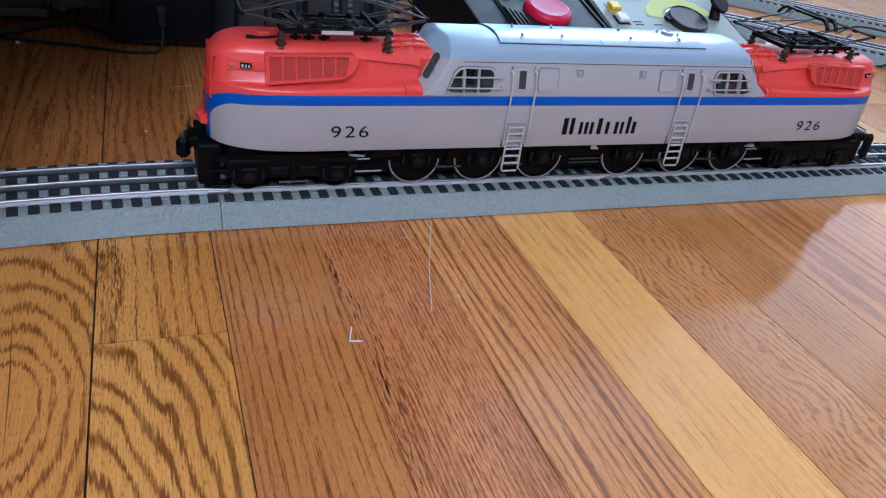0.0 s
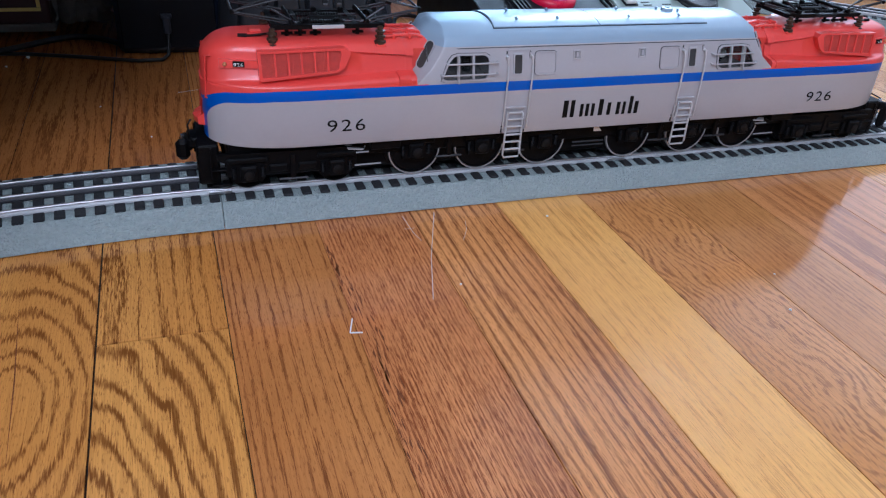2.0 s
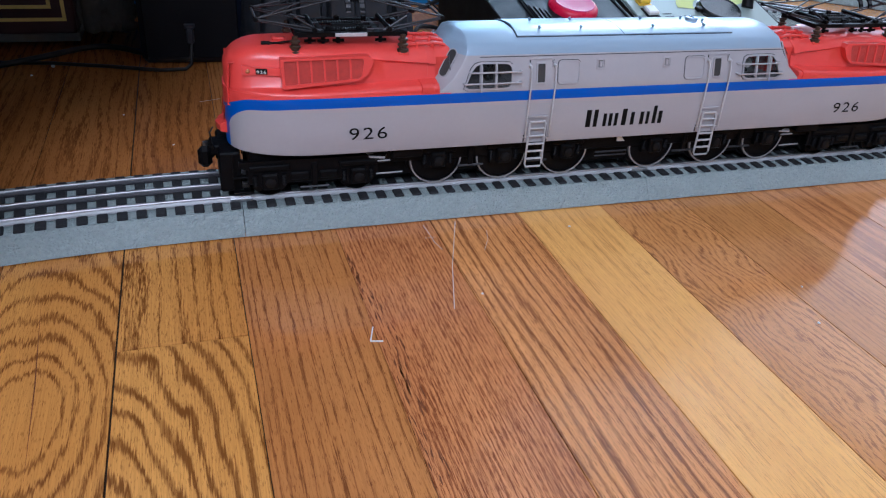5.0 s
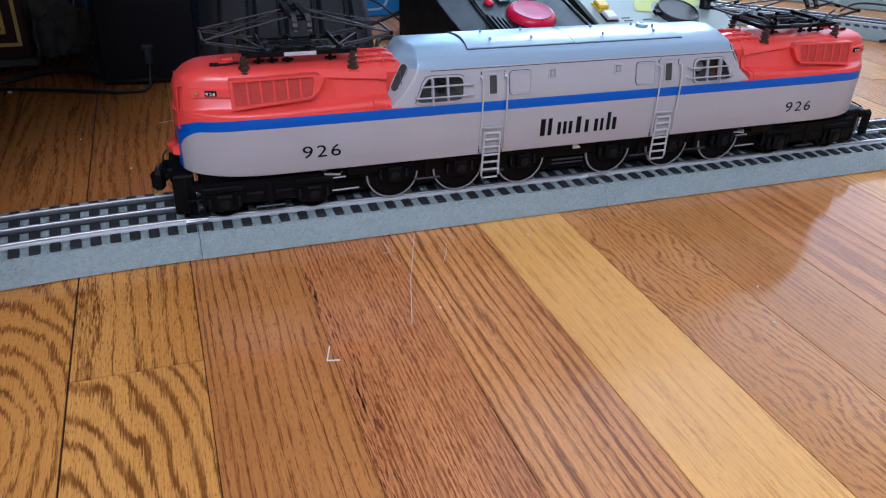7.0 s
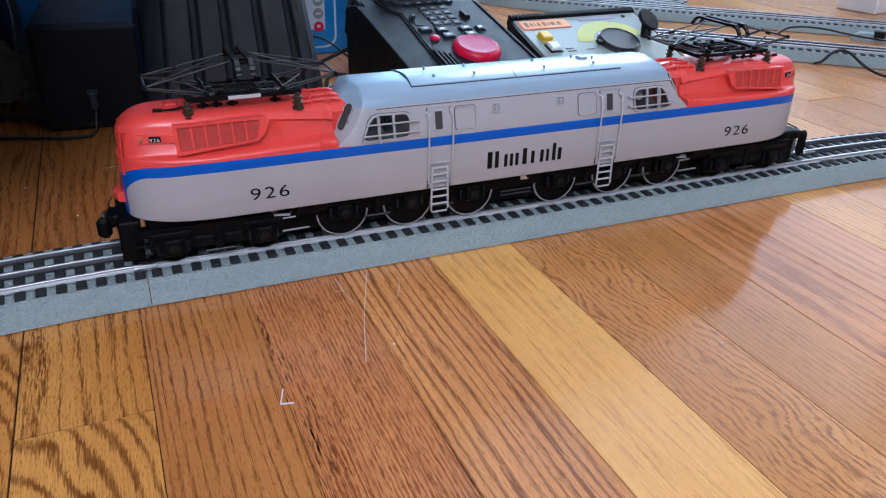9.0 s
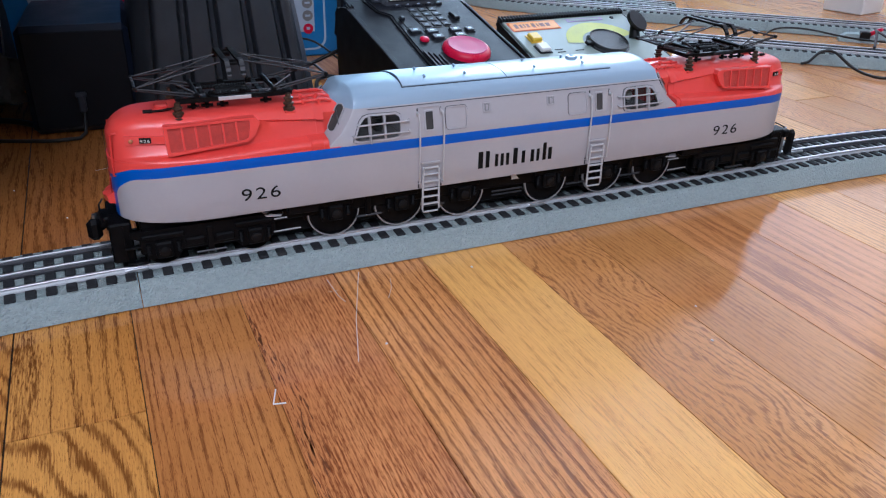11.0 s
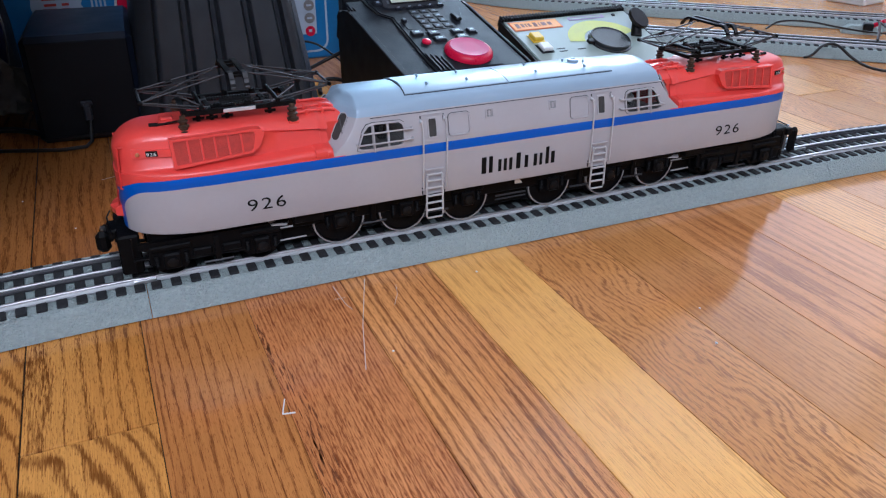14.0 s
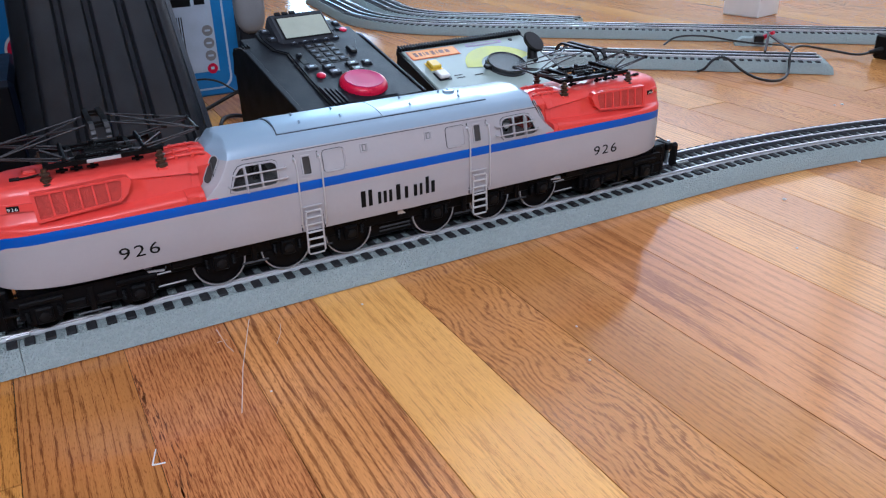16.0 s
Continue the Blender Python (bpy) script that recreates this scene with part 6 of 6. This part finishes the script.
# far line, curving away at its left end
fx, fy = 0.6797 + nx * 0.037, 0.4457 + ny * 0.037
for k in range(-1, 3):
    track_section((fx + dx * 0.254 * k, fy + dy * 0.254 * k), SLOPE, 0.254, 0, "straight grey track section")
lx, ly = fx - dx * 0.34, fy - dy * 0.34
track_section((lx, ly), SLOPE, 0.0855, 0, "short straight grey track section")
_, (q1, h1) = track_section((lx, ly), SLOPE + math.pi, 0.24, -0.25, "curved grey track section")
track_section((q1.x, q1.y), h1, 0.254, 0, "straight grey track section")
_, (q2, h2) = track_section((lx + nx * 0.078, ly + ny * 0.078), SLOPE + math.pi, 0.17, -0.172, "curved grey track section")
track_section((q2.x, q2.y), h2, 0.254, 0, "straight grey track section")
track_section((lx + nx * 0.078, ly + ny * 0.078), SLOPE, 0.20, -0.9, "curved grey track section")

blk = thing("white_block", "plain white square block standing on the floor", "block")
bm_ = Matrix.Translation((0.968, 0.541, 0)) @ Matrix.Rotation(radians(12), 4, "Z")
part("block", Shape().box((-0.034, -0.034, 0), (0.034, 0.034, 0.16), 0.0015, bm_), WHITE, blk)

lock = thing("track_terminal", "small black terminal clip with a red tip on the track", "terminal clip")
tm = Matrix.Translation((0.762, 0.3550, 0)) @ Matrix.Rotation(SLOPE, 4, "Z")
part("clip", Shape().loft([[(x, -0.016, 0.0), (x, 0.004, 0.0), (x, 0.004, z), (x, -0.012, z)] for x, z in ((-0.026, 0.004), (-0.016, 0.0105), (0.016, 0.0105), (0.026, 0.006))], True, True), BED, lock, "pale grey plastic clip").matrix_local = tm
part("socket", Shape().box((0.000, -0.0175, 0.003), (0.013, -0.004, 0.0150), 0.0012), BLACK, lock).matrix_local = tm
part("plug", Shape().rod((0.012, -0.012, 0.012), (0.024, -0.022, 0.0215), 0.0032, 10, 0.0026), REDPLASTIC, lock, "red plug tip", 40).matrix_local = tm
ad = thing("power_adapter", "black plug-in power adapter on the floor", "power adapter")
part("case", Shape().box((0.818, 0.160, 0.0), (0.863, 0.203, 0.032), 0.003), BLACK, ad)
part("strain_relief", Shape().rod((0.819, 0.190, 0.013), (0.802, 0.197, 0.010), 0.004, 10, 0.0025), BLACK, ad, "", 40)
cable("track_wire", "black wire looping over the track to the adapter", [(0.560, 0.266, 0.003), (0.565, 0.261, 0.004), (0.568, 0.257, 0.010), (0.574, 0.256, 0.018), (0.586, 0.252, 0.021), (0.588, 0.240, 0.019), (0.586, 0.225, 0.012), (0.594, 0.214, 0.004), (0.589, 0.190, 0.003), (0.596, 0.173, 0.003), (0.622, 0.180, 0.003), (0.642, 0.193, 0.009), (0.641, 0.195, 0.022), (0.654, 0.204, 0.030), (0.690, 0.223, 0.027), (0.729, 0.240, 0.020), (0.776, 0.250, 0.009), (0.801, 0.238, 0.004), (0.797, 0.205, 0.004), (0.803, 0.196, 0.010)], 0.0017)
cable("track_wire", "black wire running along between the tracks", [(0.640, 0.410, 0.004), (0.655, 0.415, 0.008), (0.660, 0.411, 0.013), (0.684, 0.404, 0.014), (0.705, 0.383, 0.013), (0.717, 0.362, 0.010), (0.732, 0.339, 0.008), (0.741, 0.312, 0.009), (0.726, 0.273, 0.016), (0.700, 0.240, 0.022), (0.690, 0.228, 0.024)], 0.0014)
BROWNWIRE = material("dark_brown_wire", (0.030, 0.012, 0.011), 0.6, 0, 0.2, 60, 0, 0, 0, 0.15)
for far_end in ((0.658, 0.246, 0.0195), (0.674, 0.219, 0.0235)):
    w = cable("lead", "dark brown lead hanging from the red plug", [(0.752, 0.322, 0.021), (0.735, 0.306, 0.024), ((far_end[0] + 0.735) / 2, (far_end[1] + 0.306) / 2, 0.024), far_end], 0.0017)
    w.data.materials.clear()
    w.data.materials.append(BROWNWIRE)

# ---------- floor ----------
PW, SEAM0 = 0.05575, -0.0147
rngf = random.Random(11)
floor_ob = tagged(new("floor", Shape().box((x0, y0, -0.05), (x1, y1, -0.0012)).mesh("floor", SEAM)), "varnished oak strip floor with dark joints", "floor", "", "structure")
BOARDS = {}


def board_mesh(length, mat, left=0.00032):
    key = (round(length, 4), mat.name, left)
    if key not in BOARDS:
        g = 0.0002
        s = Shape().box((left, 0.0006, -0.006), (PW - g, length - 0.0006, 0.0), 0.00015)
        BOARDS[key] = s.mesh("plank", mat)
    return BOARDS[key]


KNOWN = {-9: 1, -8: 1, -7: 1, -6: 0, -5: 0, -4: 1, -3: 2, -2: 3, -1: 4, 0: 5, 1: 8, 2: 9, 3: 11, 4: 10, 5: 8, 6: 10, 7: 5}
far_boards = {}
for c in range(math.floor((x0 - SEAM0) / PW), math.ceil((x1 - SEAM0) / PW)):
    bx = SEAM0 + c * PW
    y = y0 - rngf.uniform(0, 0.5)
    cuts = []
    near = -0.62 < bx < 1.25
    if c == -5:
        cuts = [-0.90, -0.1262, 0.015, 0.42, 1.1]
    elif c == -6:
        cuts = [-0.75, 0.012, 0.55, 1.1]
    elif c in range(-9, 7):
        cuts = [-0.75 + rngf.uniform(-0.1, 0.1), 0.16 + 0.22 * ((c * 5) % 3) + rngf.uniform(0, 0.1), 1.0 + rngf.uniform(0, 0.3)]
    else:
        p = y0 + rngf.uniform(0.1, 0.6)
        while p < y1:
            cuts.append(p)
            p += rngf.choice((0.45, 0.6, 0.75, 0.9))
    edges = [y0] + [p for p in cuts if y0 < p < y1] + [y1]
    for a, b in zip(edges, edges[1:]):
        if c == -5 and abs(b + 0.1262) < 1e-6:
            mat = OAK[7]
        elif c == -5 and abs(a + 0.1262) < 1e-6:
            mat = OAK[0]
        elif c == -6 and a < 0 < b + 0.001:
            mat = OAK[6]
        # left boards beyond the track take the oak with painted-in shade
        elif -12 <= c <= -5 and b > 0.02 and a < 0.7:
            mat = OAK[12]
        elif c in KNOWN and a < 0.0 < b:
            mat = OAK[KNOWN[c]]
        elif c in KNOWN and abs(b - a) > 0.5 and a < -0.5:
            mat = OAK[KNOWN[c]]
        else:
            mat = OAK[rngf.choice((5, 8, 8, 9, 10, 11, 11))]
        if near and b > -0.75 and a < 1.3:
            ob = new("plank", board_mesh(b - a, mat, {-5: 0.0006, -4: 0.0002, -3: 0.00005, -2: 0.0002}.get(c, 0.00026)))
            ob.location = (bx, a, 0)
            ob.parent = floor_ob
        else:
            s = far_boards.setdefault(mat.name, Shape())
            s.box((bx + 0.0003, a + 0.0003, -0.006), (bx + PW - 0.0003, b - 0.0003, 0.0))
for name, s in far_boards.items():
    me = bpy.data.meshes.new("planks")
    me.from_pydata(s.v, [], s.f)
    me.materials.append(bpy.data.materials[name])
    ob = new("planks", me)
    ob.parent = floor_ob
    tagged(ob, "oak boards towards the walls", "", "", "stuff")

# a dark ragged streak in the figure where two boards meet
STREAK = material("dark_heartwood", (0.17, 0.060, 0.024), 0.16, 0, 0.4, 300, 0, 0, 0, 0.6)
rngk = random.Random(5)
s = Shape()
for k in range(64):
    f = k / 63
    px, py = SEAM0 - 3 * PW + 0.0004 + 0.006 * math.sin(3.0 * f) + rngk.uniform(-0.0045, 0.0045) * (0.3 + f), -0.075 - 0.16 * f
    ln, wd = rngk.uniform(0.005, 0.014), rngk.uniform(0.00015, 0.0006)
    tilt = rngk.uniform(-0.10, 0.10)
    s.plate([(px, py, 0.00003), (px + wd, py + ln * 0.3, 0.00003), (px + tilt * ln, py + ln, 0.00003), (px - wd, py + ln * 0.5, 0.00003)], (0, 0, 0.00003))
tagged(new("grain_streak", s.mesh("grain_streak", STREAK)), "dark ragged heartwood streak between two oak boards", "", "", "stuff").parent = floor_ob

# ---------- marks and crumbs on the floor ----------
PALE = material("pale_scratch", (0.55, 0.47, 0.40), 0.5, 0, 0.2, 300)


def scratch(pts, w, label):
    s = Shape()
    for (ax_, ay_), (bx_, by_) in zip(pts, pts[1:]):
        d = Vector((bx_ - ax_, by_ - ay_, 0)).normalized() * w / 2
        n_ = Vector((-d.y, d.x, 0))
        a_, b_ = Vector((ax_, ay_, 0.00012)), Vector((bx_, by_, 0.00012))
        s.plate([a_ - n_, b_ - n_, b_ + n_, a_ + n_], (0, 0, 0.00010))
    ob = part("floor_scratch", s, PALE, None, label)
    tagged(ob, "", "scratch", "scratches in the varnish")


tagged(new("grain_crack", Shape().plate([(-0.3282, -0.0742, 0.00003), (-0.3231, -0.1419, 0.00003), (-0.3196, -0.1999, 0.00003), (-0.3225, -0.1419, 0.00003)], (0, 0, 0.00003)).mesh("grain_crack", STREAK)), "fine dark crack along an oak board", "", "", "stuff").parent = floor_ob
scratch([(-0.1117, -0.0399), (-0.1290, -0.0882), (-0.1402, -0.1262)], 0.00042, "long pale scratch across an oak board")
scratch([(-0.1316, -0.0414), (-0.1307, -0.0623), (-0.1290, -0.0700)], 0.00030, "faint pale scratch in the varnish")
scratch([(-0.1350, -0.0560), (-0.1290, -0.0560)], 0.00022, "faint pale scratch in the varnish")
scratch([(-0.0971, -0.0540), (-0.1000, -0.0640), (-0.1058, -0.0748)], 0.00022, "faint pale scratch in the varnish")
scratch([(-0.247, 0.186), (-0.232, 0.191)], 0.0004, "short pale scratch in the varnish")

staple = thing("bent_staple", "tiny bent clear staple lying on the floor", "staple")
part("long_leg", Shape().box((-0.00028, 0.0, 0.0), (0.00028, 0.0108, 0.0006), 0.0001, Matrix.Translation((-0.1856, -0.1431, 0)) @ Matrix.Rotation(radians(-18), 4, "Z")), WHITE, staple)
part("short_leg", Shape().box((0.0, -0.00028, 0.0), (0.0058, 0.00028, 0.0006), 0.0001, Matrix.Translation((-0.1857, -0.1431, 0)) @ Matrix.Rotation(radians(-12), 4, "Z")), WHITE, staple)


def crumb(x, y, r, seed):
    rr = random.Random(seed)
    s = Shape().lathe((x, y, 0.0), (0.1, 0.05, 1), [(0, r * 0.8), (r * 0.4, r), (r * 0.9, r * 0.6), (r * 1.0, 0)], 7)
    s.v = [(vx + rr.uniform(-1, 1) * r * 0.25, vy + rr.uniform(-1, 1) * r * 0.25, max(0, vz)) for vx, vy, vz in s.v]
    tagged(part("crumb", s, WHITE, None, "tiny white crumb on the floor"), "", "crumb", "crumbs on the floor")


for i, (cx_, cy_, r_) in enumerate(((0.0343, -0.1766, 0.0008), (-0.3616, 0.2871, 0.0018), (-0.3751, 0.2648, 0.0010), (-0.3283, 0.2884, 0.0006), (0.4321, -0.0531, 0.0015), (0.3057, -0.0783, 0.0016), (0.2412, -0.1416, 0.0008),
                                    (0.581, 0.0729, 0.0018), (0.573, 0.0760, 0.0012), (-0.3013, 0.1641, 0.0006), (-0.2673, 0.1014, 0.0006), (0.0495, -0.1457, 0.0006), (-0.0465, -0.0586, 0.0007), (-0.1223, -0.1165, 0.0006))):
    crumb(cx_, cy_, r_, i)
